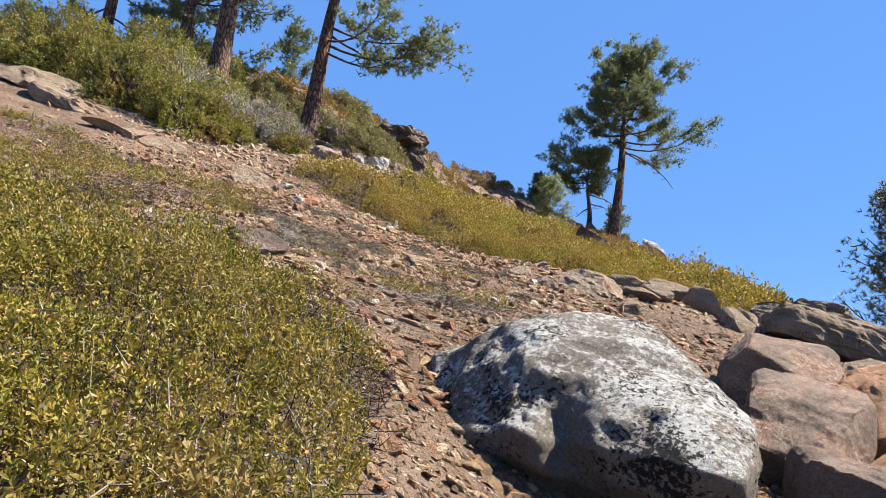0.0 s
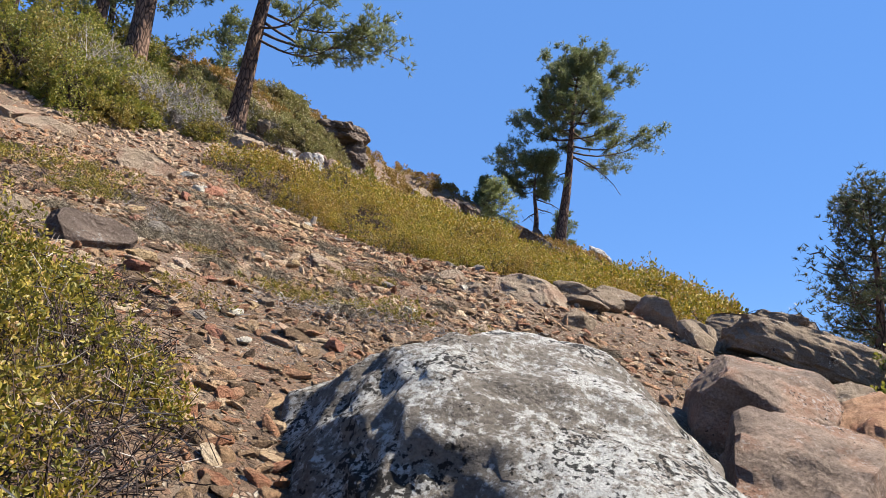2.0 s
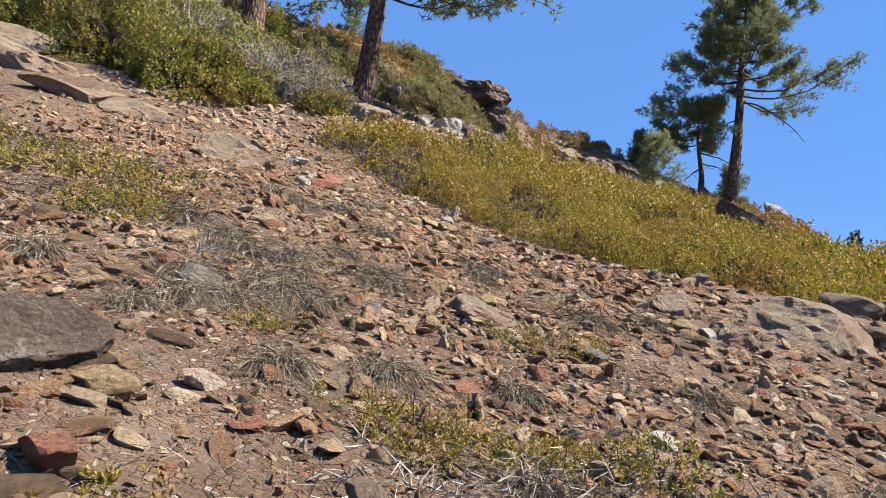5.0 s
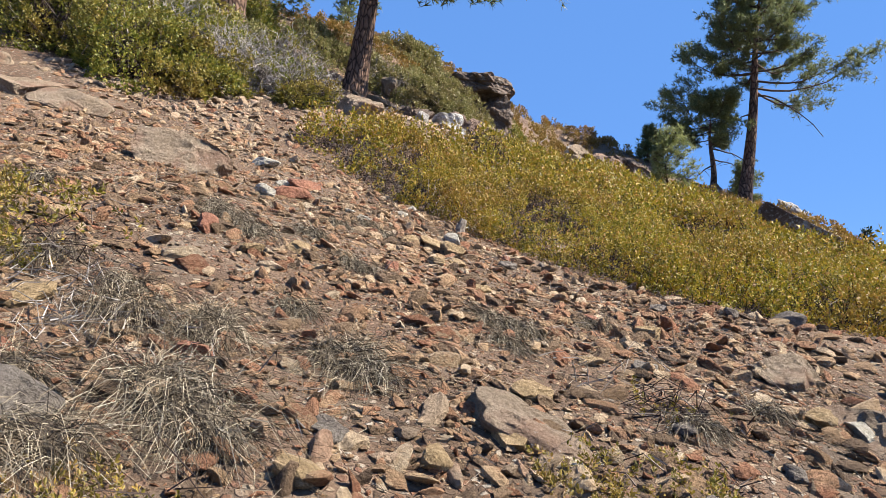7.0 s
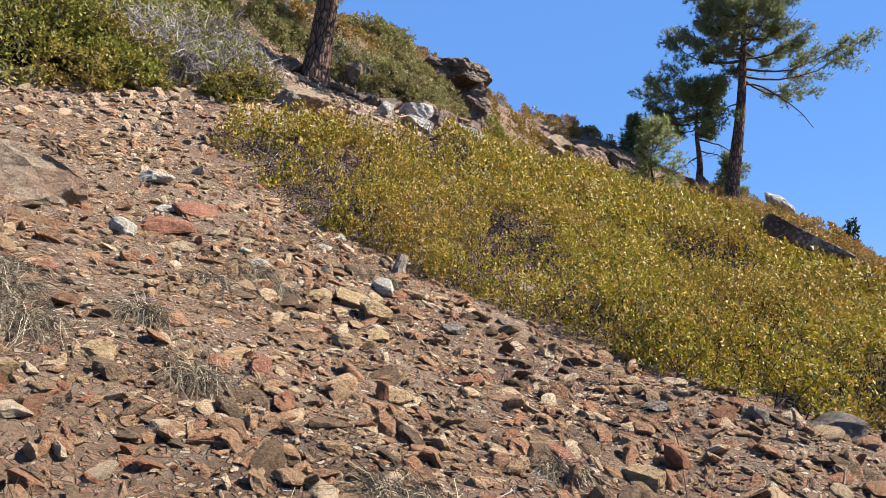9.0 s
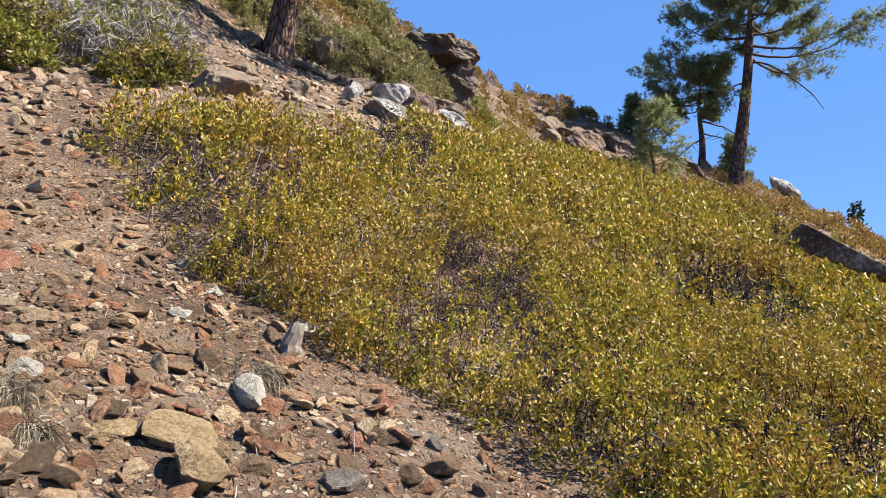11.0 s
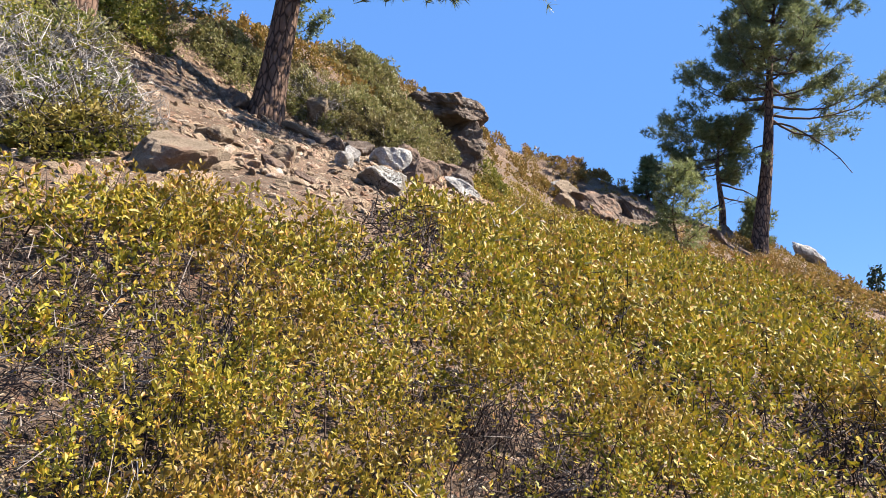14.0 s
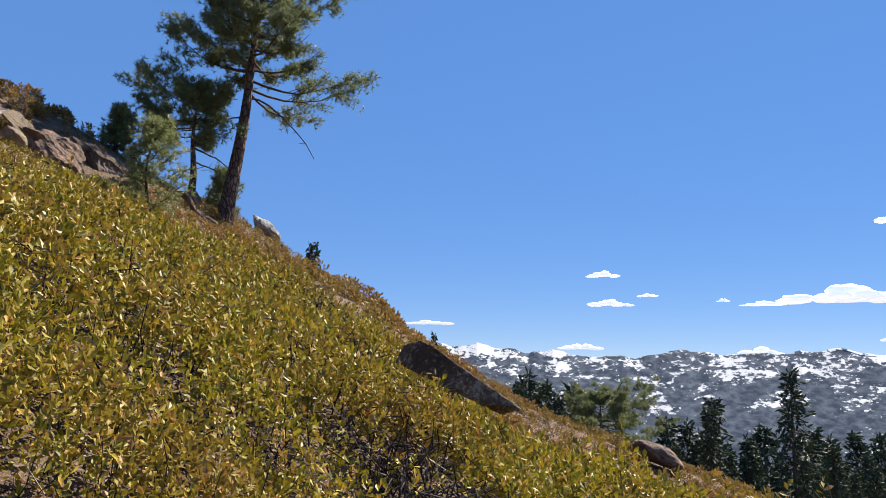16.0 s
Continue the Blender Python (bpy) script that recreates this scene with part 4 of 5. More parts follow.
def rock_shape(seed, size, sub=4, boxy=3.0, cuts=7, rough=0.06, strata=0.0, depth=(0.5, 0.88), taper=0.0):
    """A block worn round: boxy ball with flat broken faces and rough skin."""
    r = np.random.default_rng(seed)
    v, f = BALLS[sub]
    v = v / (np.abs(v) ** boxy).sum(1, keepdims=True) ** (1 / boxy)
    for k in range(cuts):
        n = unit(r.normal(size=3))
        d = r.uniform(*depth)
        over = np.maximum(v @ n - d, 0)
        v = v - over[:, None] * n * 0.97
    v[:, 2] *= 1 - taper * v[:, 0]
    v = v * np.array(size)
    s = max(size)
    k = fbm(v / s, 1.8, seed) * rough * s * 2.4 - np.abs(fbm(v / s, 4.0, seed + 3)) * rough * s * 2.0 + fbm(v / s, 13.0, seed + 6) * rough * s * 0.5
    if strata:
        k = k + strata * s * np.sign(np.sin(v[:, 2] / s * 16 + 2 * fbm(v / s, 1.2, seed + 5))) * 0.5
    return v + unit(v) * k[:, None], f


def rock(x, y, size, material, label, seed=1, sink=0.3, turn=(0, 0, 0), z=None, name="boulder", category="rock", group="", **kw):
    v, f = rock_shape(seed, size, **kw)
    ob = new(name, mesh_from(name, v, f, material, kw.get('sub', 4) > 5))
    flush = z is None
    z = hz(x, y) + size[2] * (1 - 2 * sink) if flush else z
    if flush:
        e = 0.25
        up = Vector((hz(x - e, y) - hz(x + e, y), hz(x, y - e) - hz(x, y + e), 2 * e)).normalized()
        ob.matrix_world = Matrix.Translation((x, y, z)) @ Vector((0, 0, 1)).rotation_difference(up).to_matrix().to_4x4() @ pose(0, 0, 0, *turn)
    else:
        ob.matrix_world = pose(x, y, z, *turn)
    return tagged(ob, label, category, group)


# the lichened boulder and the fractured ledge beside it
def great_boulder():
    """A long rounded block: flat sloping crown, undercut belly, a notch in its brow and a blunt nose."""
    v, f = BALLS[6]
    p = v / (np.abs(v) ** 4.2).sum(1, keepdims=True) ** (1 / 4.2)
    for way, d in (((0.05, -0.55, 0.85), 0.92), ((-0.8, -0.35, 0.5), 0.86), ((0.75, 0.1, 0.65), 1.0), ((-0.55, -0.8, -0.1), 0.95), ((0.9, -0.45, 0.1), 1.0), ((-0.6, 0.5, 0.6), 1.0), ((0.1, -0.8, -0.6), 0.86)):
        n = unit(np.array(way))
        p = p - np.maximum(p @ n - d, 0)[:, None] * n * 0.9
    x, y, z = p[:, 0].copy(), p[:, 1].copy(), p[:, 2].copy()
    belly = np.clip(0.12 - z, 0, 1)
    p[:, 1] = np.where(y < 0, y * (1 - 0.45 * belly), y)
    p[:, 0] = x * (1 - 0.30 * belly) - 0.10 * belly
    dent = np.exp(-((x + 0.12 + 0.25 * z) / 0.13) ** 2 - ((y + 0.95) / 0.45) ** 2 - ((z - 0.35) / 0.5) ** 2)
    p[:, 1] += 0.13 * dent
    p[:, 2] -= 0.10 * dent
    nose = np.exp(-((x - 0.5) / 0.36) ** 2 - ((y + 0.9) / 0.5) ** 2)
    p[:, 1] -= 0.24 * nose
    p[:, 2] += 0.10 * nose * (z > -0.5) - 0.16 * np.exp(-((x - 0.95) / 0.4) ** 2) * (z > 0)
    p[:, 2] += 0.14 * np.exp(-((x + 0.35) / 0.5) ** 2 - ((y - 0.2) / 0.6) ** 2) * (z > 0)
    p = p * [1.0, 0.94, 0.56]
    k = 0.06 * fbm(p, 1.6, 31) - 0.06 * np.abs(fbm(p, 3.2, 34)) + 0.022 * fbm(p, 9.0, 37) + 0.008 * fbm(p, 30.0, 39)
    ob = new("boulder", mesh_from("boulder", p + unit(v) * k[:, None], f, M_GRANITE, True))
    ob.matrix_world = pose(0.96, 4.72, 1.43, 22, 4, -6)
    return tagged(ob, "large grey granite boulder crusted with white and black lichen", "rock")


great_boulder()
rock(3.02, 6.55, (0.48, 0.55, 0.28), M_LEDGE, "grey-brown slab split by a crack", 33, turn=(14, 10, -14), z=1.94, sub=5, boxy=16, cuts=10, rough=0.022, depth=(0.82, 1.08))
rock(3.98, 6.75, (0.42, 1.15, 0.48), M_RUST, "orange slanting ledge slab", 35, turn=(16, 32, -16), z=1.62, sub=5, boxy=16, cuts=9, rough=0.022, depth=(0.82, 1.1))
rock(2.70, 5.55, (0.44, 0.66, 0.44), M_LEDGE, "brown broken ledge block below the crack", 34, turn=(22, 14, -20), z=1.28, sub=5, boxy=16, cuts=10, rough=0.03, depth=(0.75, 1.05))
rock(3.30, 5.25, (0.40, 0.70, 0.44), M_RUST, "rusty broken block leaning against the slab", 44, turn=(24, 26, -30), z=1.0, sub=5, boxy=16, cuts=9, rough=0.025, depth=(0.78, 1.05))
rock(2.62, 4.65, (0.45, 0.45, 0.40), M_LEDGE, "brown shaded block at the foot of the ledge", 46, turn=(14, 10, -12), z=0.86, sub=5, boxy=12, cuts=9, rough=0.03, depth=(0.75, 1.0))
rock(2.40, 6.60, (0.34, 0.45, 0.26), M_LEDGE, "reddish fractured block wedged beside the boulder", 32, turn=(16, 4, 12), z=1.62, sub=5, boxy=10, cuts=8, rough=0.04, depth=(0.75, 1.0))
rock(4.75, 8.7, (0.75, 1.1, 0.5), M_GREY, "grey ledge block behind the fractured rock", 36, turn=(0, 16, -20), z=1.95, sub=5, boxy=4, cuts=8, rough=0.045)
rock(5.7, 10.6, (1.0, 0.9, 0.42), M_GREY, "layered grey ledge at the edge of the scrub", 37, turn=(0, 18, -12), z=2.65, sub=5, boxy=4, cuts=8, rough=0.04, strata=0.03)
rock(6.6, 12.6, (1.1, 0.8, 0.42), M_GREY, "layered grey ledge at the edge of the scrub", 38, turn=(0, 16, -16), z=3.25, sub=5, boxy=4, cuts=8, rough=0.04, strata=0.03)
rock(3.72, 12.05, (0.52, 0.34, 0.15), M_GREY, "flat cream slab propped on other stones", 39, turn=(4, -4, 12), sink=0.05, boxy=4, cuts=6, rough=0.03)
rock(4.25, 11.45, (0.36, 0.33, 0.28), M_TANBED, "pink angular block beside a flat slab", 40, turn=(0, 12, 20), sink=0.34, boxy=4, cuts=7, rough=0.03)
for k, (x, y, sx, sy, sz) in enumerate([(4.9, 11.6, 0.3, 0.28, 0.2), (5.2, 11.2, 0.26, 0.22, 0.17), (5.6, 12.0, 0.4, 0.3, 0.24), (3.4, 11.3, 0.28, 0.22, 0.13), (3.0, 10.8, 0.3, 0.2, 0.12), (3.1, 11.9, 0.3, 0.25, 0.12),
                                        (2.62, 9.63, 0.25, 0.18, 0.1), (4.4, 10.6, 0.35, 0.25, 0.15), (4.9, 9.9, 0.4, 0.3, 0.2), (5.0, 10.6, 0.3, 0.3, 0.2)]):
    rock(x, y, (sx, sy, sz), M_GREY, "grey weathered stone on the slope", 50 + k, sink=0.2, turn=(0, 8, k * 40), sub=3, boxy=3, cuts=7, rough=0.04, name="stone", category="stone", group="grey stones below the scrub")
for k, (x, y, sx, sy, sz, mat, lab) in enumerate([
        (1.45, 9.9, 0.30, 0.25, 0.13, M_TANBED, "tan bedrock face breaking out of the slope"), (1.25, 10.6, 0.24, 0.22, 0.12, M_TANBED, "tan bedrock face breaking out of the slope"),
        (2.2, 10.5, 0.45, 0.4, 0.2, M_TANBED, "pale bedrock face breaking out of the slope"), 
        (-3.3, 12.4, 0.46, 0.34, 0.26, M_TANBED, "large pinkish half-buried rock"), (-0.2, 9.15, 0.30, 0.2, 0.06, M_TANBED, "flat tan bedrock flush with the slope"),
        (-2.5, 7.3, 0.42, 0.26, 0.14, M_GREY, "low grey ledge above the scrub"), (-1.75, 7.0, 0.32, 0.2, 0.2, M_DARK, "dark undercut rock above the scrub"),
        (-6.4, 14.1, 0.9, 0.45, 0.22, M_TANBED, "bare pinkish ledge high on the slope"), (-8.0, 15.0, 1.2, 0.6, 0.3, M_TANBED, "bare pinkish ledge high on the slope"),
        (-5.6, 14.1, 0.5, 0.3, 0.16, M_TANBED, "bare pinkish ledge high on the slope"), (-9.4, 15.8, 1.1, 0.6, 0.34, M_GREY, "grey slab on the pinkish ledge")]):
    rock(x, y, (sx, sy, sz), mat, lab, 70 + k, sink=0.40, turn=(0, 4, -15 + 23 * (k % 4)), sub=4, boxy=3.2, cuts=8, rough=0.05)

# the outcrop and the pale boulders beneath it
rock(-1.85, 32.5, (1.22, 0.85, 0.42), M_DARK, "dark overhanging outcrop of layered rock", 90, turn=(0, 5, -6), z=14.05, sub=5, boxy=7, cuts=7, rough=0.06, strata=0.06, depth=(0.7, 1.0))
rock(-1.45, 32.6, (0.72, 0.6, 0.85), M_DARK, "dark shaded foot of the outcrop", 91, turn=(0, 4, 10), z=12.95, sub=5, boxy=7, cuts=6, rough=0.05, strata=0.04, depth=(0.7, 1.0))
rock(-2.55, 32.7, (0.8, 0.6, 0.62), M_DARK, "dark layered rock beside the outcrop", 92, turn=(0, 8, 14), z=13.6, sub=4, boxy=5, cuts=7, rough=0.05, strata=0.05)
LARGE_FALL = [(-1.99, 22.6, 0.58, 0.40, 0.30, M_GRANITE), (-2.45, 25.6, 0.46, 0.36, 0.34, M_WHITE), (-1.65, 24.4, 0.40, 0.34, 0.32, M_PINK), (-1.75, 26.6, 0.42, 0.3, 0.26, M_PINK),
            (-0.98, 25.6, 0.46, 0.36, 0.24, M_WHITE), (-1.05, 27.4, 0.36, 0.34, 0.36, M_DARK), (0.0, 27.4, 0.72, 0.32, 0.2, M_PINK), (-2.8, 23.2, 0.18, 0.16, 0.18, M_WHITE),
            (-2.9, 24.4, 0.2, 0.18, 0.22, M_WHITE)]
SMALL_FALL = [(-4.2, 21.4, 0.36, 0.26, 0.17, M_GREY), (-2.95, 17.5, 0.42, 0.34, 0.2, M_TANBED), (-3.4, 22.0, 0.26, 0.22, 0.2, M_TANBED),
               (-3.2, 20.8, 0.2, 0.16, 0.12, M_PINK), (-3.6, 25.9, 0.22, 0.2, 0.24, M_DARK), (-4.9, 25.5, 0.4, 0.18, 0.1, M_GREY), (-4.3, 25.9, 0.5, 0.18, 0.11, M_GREY), (-3.9, 26.1, 0.42, 0.18, 0.12, M_DARK),
               (-5.7, 25.4, 0.34, 0.28, 0.22, M_DARK), (-2.3, 27.3, 0.40, 0.34, 0.3, M_PINK), (-4.4, 18.4, 0.24, 0.18, 0.12, M_WHITE), (-3.2, 26.3, 0.36, 0.28, 0.2, M_DARK), (-1.5, 28.6, 0.5, 0.4, 0.3, M_PINK),
               (-3.6, 19.6, 0.16, 0.12, 0.08, M_TANBED), (-2.6, 20.6, 0.18, 0.14, 0.08, M_TANBED), (-2.3, 19.4, 0.15, 0.12, 0.07, M_PINK)]
for k, (x, y, sx, sy, sz, mat) in enumerate(LARGE_FALL + SMALL_FALL):
    rock(x, y, (sx, sy, sz), mat, "weathered boulder in the rockfall below the outcrop", 100 + k, sink=0.26, turn=(5, -6, 37 * k), sub=4, boxy=3.4, cuts=10, rough=0.05, depth=(0.55, 0.95), group="boulders below the outcrop")
rock(-4.4, 27.0, (0.28, 0.22, 0.34), M_GREY, "upright split pale rock by the leaning pine", 122, sink=0.12, turn=(0, -20, 20), sub=4, boxy=5, cuts=9, rough=0.05, depth=(0.6, 1.0))
rock(1.75, 38.0, (0.5, 0.4, 0.36), M_WHITE, "pale rounded rock on the skyline", 123, sink=0.25, sub=4, cuts=6, rough=0.05)
rock(3.1, 37.2, (1.15, 0.6, 0.42), M_PINK, "layered pinkish ledge below the skyline", 124, sink=0.3, turn=(0, 22, -30), sub=5, boxy=4, cuts=7, rough=0.05, strata=0.05)
for k, (x, y, sx, sy, sz, mat) in enumerate([(2.3, 37.4, 0.8, 0.5, 0.36, M_TANBED), (2.9, 36.6, 0.6, 0.45, 0.30, M_PINK), (3.4, 37.6, 0.7, 0.5, 0.42, M_PINK), (3.9, 38.2, 0.6, 0.4, 0.34, M_DARK), (2.0, 36.5, 0.45, 0.35, 0.28, M_TANBED)]):
    rock(x, y, (sx, sy, sz), mat, "craggy layered ledge block below the skyline", 140 + k, sink=0.2, turn=(6, 14, -25 + 17 * k), sub=4, boxy=6, cuts=8, rough=0.05, strata=0.05, depth=(0.7, 1.0), group="ledge below the skyline")
rock(4.5, 38.2, (1.0, 0.5, 0.36), M_DARK, "dark layered ledge below the skyline", 125, sink=0.3, turn=(0, 20, -20), sub=5, boxy=4, cuts=7, rough=0.05, strata=0.05)
rock(7.95, 39.6, (0.5, 0.4, 0.3), M_PINK, "pinkish rock at the foot of the pines", 126, sink=0.25, turn=(0, 18, 10), sub=4, cuts=7, rough=0.05)
rock(8.9, 42.0, (0.5, 0.4, 0.28), M_DARK, "dark rock between the two pines", 127, sink=0.25, turn=(0, 18, 40), sub=4, cuts=7, rough=0.06)
rock(14.2, 47.0, (1.1, 0.7, 0.45), M_WHITE, "pale boulder on the skyline beside the pine", 128, sink=0.2, turn=(0, 6, 15), sub=4, boxy=3, cuts=7, rough=0.05)
rock(4.10, 18.25, (0.62, 0.22, 0.105), M_SLAB, "slanting dark slab with a thin lit edge in the scrub", 129, turn=(12, 25, -4), z=6.0, sub=5, boxy=40, cuts=3, rough=0.012, depth=(0.95, 1.2), taper=0.35)
rock(23.3, 30.5, (1.0, 0.7, 0.35), M_PINK, "flat pinkish rock in the scrub", 130, z=hz(23.3, 30.5) + 0.42, turn=(0, 18, -30), sub=4, cuts=5, rough=0.04)

# single stones on the slope: x, y, half length
RED = rock_material("red_stone", [(0.3, (0.207, 0.096, 0.063)), (0.6, (0.311, 0.148, 0.096)), (0.8, (0.37, 0.207, 0.141))], scale=4.0)
TAN = rock_material("tan_stone", [(0.3, (0.266, 0.185, 0.096)), (0.6, (0.385, 0.281, 0.163)), (0.8, (0.444, 0.348, 0.237))], scale=4.0)
CREAM = rock_material("cream_stone", [(0.3, (0.333, 0.303, 0.244)), (0.6, (0.444, 0.414, 0.348)), (0.8, (0.503, 0.481, 0.422))], scale=4.0, dark=(0.66, 3.0))
SLATE = rock_material("grey_stone", [(0.3, (0.12, 0.10, 0.085)), (0.6, (0.22, 0.19, 0.16)), (0.8, (0.32, 0.28, 0.24))], scale=4.0, lichen=(0.62, (0.4, 0.38, 0.34)))
KINDS = {"r": (RED, "reddish"), "t": (TAN, "tan"), "c": (CREAM, "cream"), "s": (SLATE, "dark grey")}
TAN_STONES = [(0.11, 10.1, 0.1), (-0.18, 9.42, 0.12), (-0.49, 8.72, 0.08), (-0.88, 8.47, 0.12), (1.14, 9.92, 0.13), (-2.18, 9, 0.15), (-0.26, 8.98, 0.1), (-0.98, 12.48, 0.19), (-1.18, 12.34, 0.13), (-0.82, 12.31, 0.17),
              (-0.43, 13.05, 0.06), (-1.4, 6.99, 0.14), (-0.53, 6.71, 0.11), (-0.85, 11.65, 0.12), (-0.73, 11.97, 0.13), (-1.57, 10.57, 0.12), (0.55, 11, 0.12), (-0.5, 11.2, 0.1), (-1.75, 10.25, 0.1)]
CREAM_STONES = [(-1.06, 9.82, 0.07), (-0.84, 13.75, 0.11), (-2.6, 13.1, 0.13), (1.33, 9.9, 0.15), (-0.86, 12.91, 0.14), (-1.43, 13.42, 0.08), (-1.4, 13.76, 0.08), (-1.8, 12.67, 0.08), (-1.62, 12.47, 0.09), (-0.6, 6.39, 0.12),
                (-0.39, 5.86, 0.08), (-2.45, 12.25, 0.15), (-3, 13.7, 0.2), (0.64, 7.87, 0.1)]
RED_STONES = [(0.22, 11.02, 0.12), (-1.45, 9, 0.1), (-2.4, 13.2, 0.22), (-0.39, 12.87, 0.09), (-1.01, 12.69, 0.05), (-0.91, 7.09, 0.1), (0.11, 6.24, 0.11), (-0.54, 5.85, 0.11), (-2, 8.55, 0.14), (-2.35, 12.6, 0.25),
              (-2.1, 10.37, 0.15), (-1.25, 6.5, 0.13), (-2.3, 11.2, 0.12), (-1.1, 11, 0.1)]
GREY_STONES = [(-0.85, 8.72, 0.09), (0.77, 11.86, 0.08), (0.41, 10.19, 0.1), (0.81, 9.28, 0.08), (-1.67, 8.35, 0.2), (0.46, 9.45, 0.1), (-0.06, 13.06, 0.07), (-0.17, 13.08, 0.06), (-0.36, 12.54, 0.11), (-0.72, 6.08, 0.11),
               (0.44, 8.82, 0.11), (1.94, 8.56, 0.1), (1.3, 11.9, 0.14), (1.7, 11.9, 0.2)]
SINGLE = [(*p, kind) for kind, spots in (("t", TAN_STONES), ("c", CREAM_STONES), ("r", RED_STONES), ("s", GREY_STONES)) for p in spots]
for k, (x, y, s, kind) in enumerate(SINGLE):
    r1, r2 = 0.6 + 0.3 * ((k * 7) % 5) / 5, 0.38 + 0.3 * ((k * 3) % 7) / 7
    s = s * 0.85
    rock(x, y, (s, s * r1, s * r2 * 0.85), KINDS[kind][0], KINDS[kind][1] + " angular stone lying on the slope", 400 + k, sink=0.26, turn=((k * 13) % 17 - 8, (k * 7) % 13 - 6, k * 53), sub=3,
         boxy=3.0, cuts=10, rough=0.04, name="stone", category="stone", group="stones on the slope")

# bleached stump end beside the scrub
v, f = tube([(0, 0, -0.05), (-0.01, 0, 0.05), (0.015, 0.01, 0.13), (0.03, 0.02, 0.2), (0.03, 0.02, 0.205)], [0.10, 0.07, 0.055, 0.05, 0.01], 11)
v = v + unit(v * [1, 1, 0] + 1e-6) * (0.03 * vnoise(np.arctan2(v[:, 1], v[:, 0]) * 2.5, v[:, 2] * 9, 3))[:, None]
stump = new("stump", mesh_from("stump", v * 0.75, f, M_DRIFT, False))
stump.location = (-0.85, 13.48, hz(-0.85, 13.48))
tagged(stump, "bleached broken stump at the edge of the scrub", "stump")


# ---- clouds ----
def cloud(az, el, wide, tall_, seed):
    r = np.random.default_rng(seed)
    d = 4400
    w, h = d * radians(wide), d * radians(tall_)
    bits = []
    v, f = BALLS[3]
    for k in range(16):
        u = r.uniform(-1, 1)
        s = (1 - 0.75 * abs(u)) * r.uniform(0.5, 1)
        c = np.array([u * w * 0.42, r.uniform(-0.1, 0.1) * w, s * h * 0.28])
        q = v * [w * 0.13, w * 0.13, h * 0.42 * s]
        q = q * (1 + 0.28 * fbm(v, 2.2, seed + k))[:, None]
        q[:, 2] = np.maximum(q[:, 2], -h * 0.12)
        bits.append((q + c, f))
    ob = new("cloud", mesh_from("cloud", *join(bits), M_CLOUD, True))
    ob.matrix_world = pose(d * math.sin(radians(az)), d * math.cos(radians(az)), d * math.tan(radians(el)), 0, 0, -az)
    return tagged(ob, "small white fair-weather cloud", "cloud", kind="structure")


M_CLOUD, nt_c, b_c = nodes_of("cloud_vapour", 1.0)
b_c.inputs["Base Color"].default_value = (0.72, 0.72, 0.73, 1)
# faint blue-white glow added to lift the grey shading of the clouds
b_c.inputs["Emission Color"].default_value = (0.75, 0.82, 0.95, 1)
b_c.inputs["Emission Strength"].default_value = 0.35
for k, (az, el, wide, tall_) in enumerate([(48.75, 6.7, 2.6, 0.8), (49.2, 4.5, 3.4, 0.9), (52.0, 5.2, 1.8, 0.4), (65.1, 4.7, 9.0, 1.7), (60.0, 4.5, 3.0, 0.6), (57.3, 4.8, 0.9, 0.4), (68.2, 9.9, 2.6, 0.9),
                                           (35.6, 2.9, 4.5, 0.5), (59.7, 0.75, 5.0, 1.3), (47.1, 1.2, 3.5, 0.8), (55.0, 0.6, 3.0, 0.7), (67.9, 2.0, 1.6, 0.6)]):
    cloud(az + 0.3, el + 0.7, wide, tall_, 500 + k)


# ---- dry grass, litter, scree ----
def strands(points, w):
    """Ribbons through the given points: rows of blades, stations, xyz."""
    n, k, _ = points.shape
    side = unit(np.cross(points[:, -1] - points[:, 0], rng.normal(size=(n, 3))))[:, None] * (w * np.linspace(1.0, 0.35, k))[None, :, None]
    v = np.stack([points - side, points + side], 2).reshape(-1, 3)
    j = np.arange(k - 1)[None] * 2 + np.arange(n)[:, None] * 2 * k
    return v, np.stack([j, j + 1, j + 3, j + 2], -1).reshape(-1, 4)


def grass_tuft(x, y, r, n, seed):
    g = np.random.default_rng(seed)
    z0 = hz(x, y)
    th = thing("grass_tuft", (x, y, z0), "dry bleached grass tuft drooping downslope", "grass", "dry grass tufts")
    a = g.normal(0, 0.30 * r, (n, 3)) * [1.2, 0.8, 0]
    o = unit(g.normal(size=(n, 3)) * [1, 1, 0] + [0.35, -0.55, 0.0])
    L = r * g.uniform(0.5, 1.5, (n, 1))
    up = g.uniform(0.10, 0.45, (n, 1))
    pts = np.stack([a + o * L * t + np.array([0, 0, 1.0]) * L * up * math.sin(min(1.0, 1.25 * t) * math.pi * 0.95) + g.normal(0, 0.05, (n, 3)) * L * t for t in (0.0, 0.25, 0.5, 0.75, 1.0)], 1)
    pts[..., 2] += np.maximum(height(x + pts[..., 0], y + pts[..., 1]) - z0, -0.6) + 0.01
    part("grass_clump", mesh_from("grass_clump", *strands(pts, 0.0014), M_DRYGRASS), th)
    v, f = BALLS[3]
    m = v * [0.55 * r, 0.42 * r, 0.26 * r] * (1 + 0.35 * fbm(v, 2.5, seed))[:, None]
    m[:, 2] += height(x + m[:, 0], y + m[:, 1]) - z0 - 0.03 * r
    part("root_mound", mesh_from("root_mound", m, f, M_HUMUS, True), th, "dark matted roots and soil")


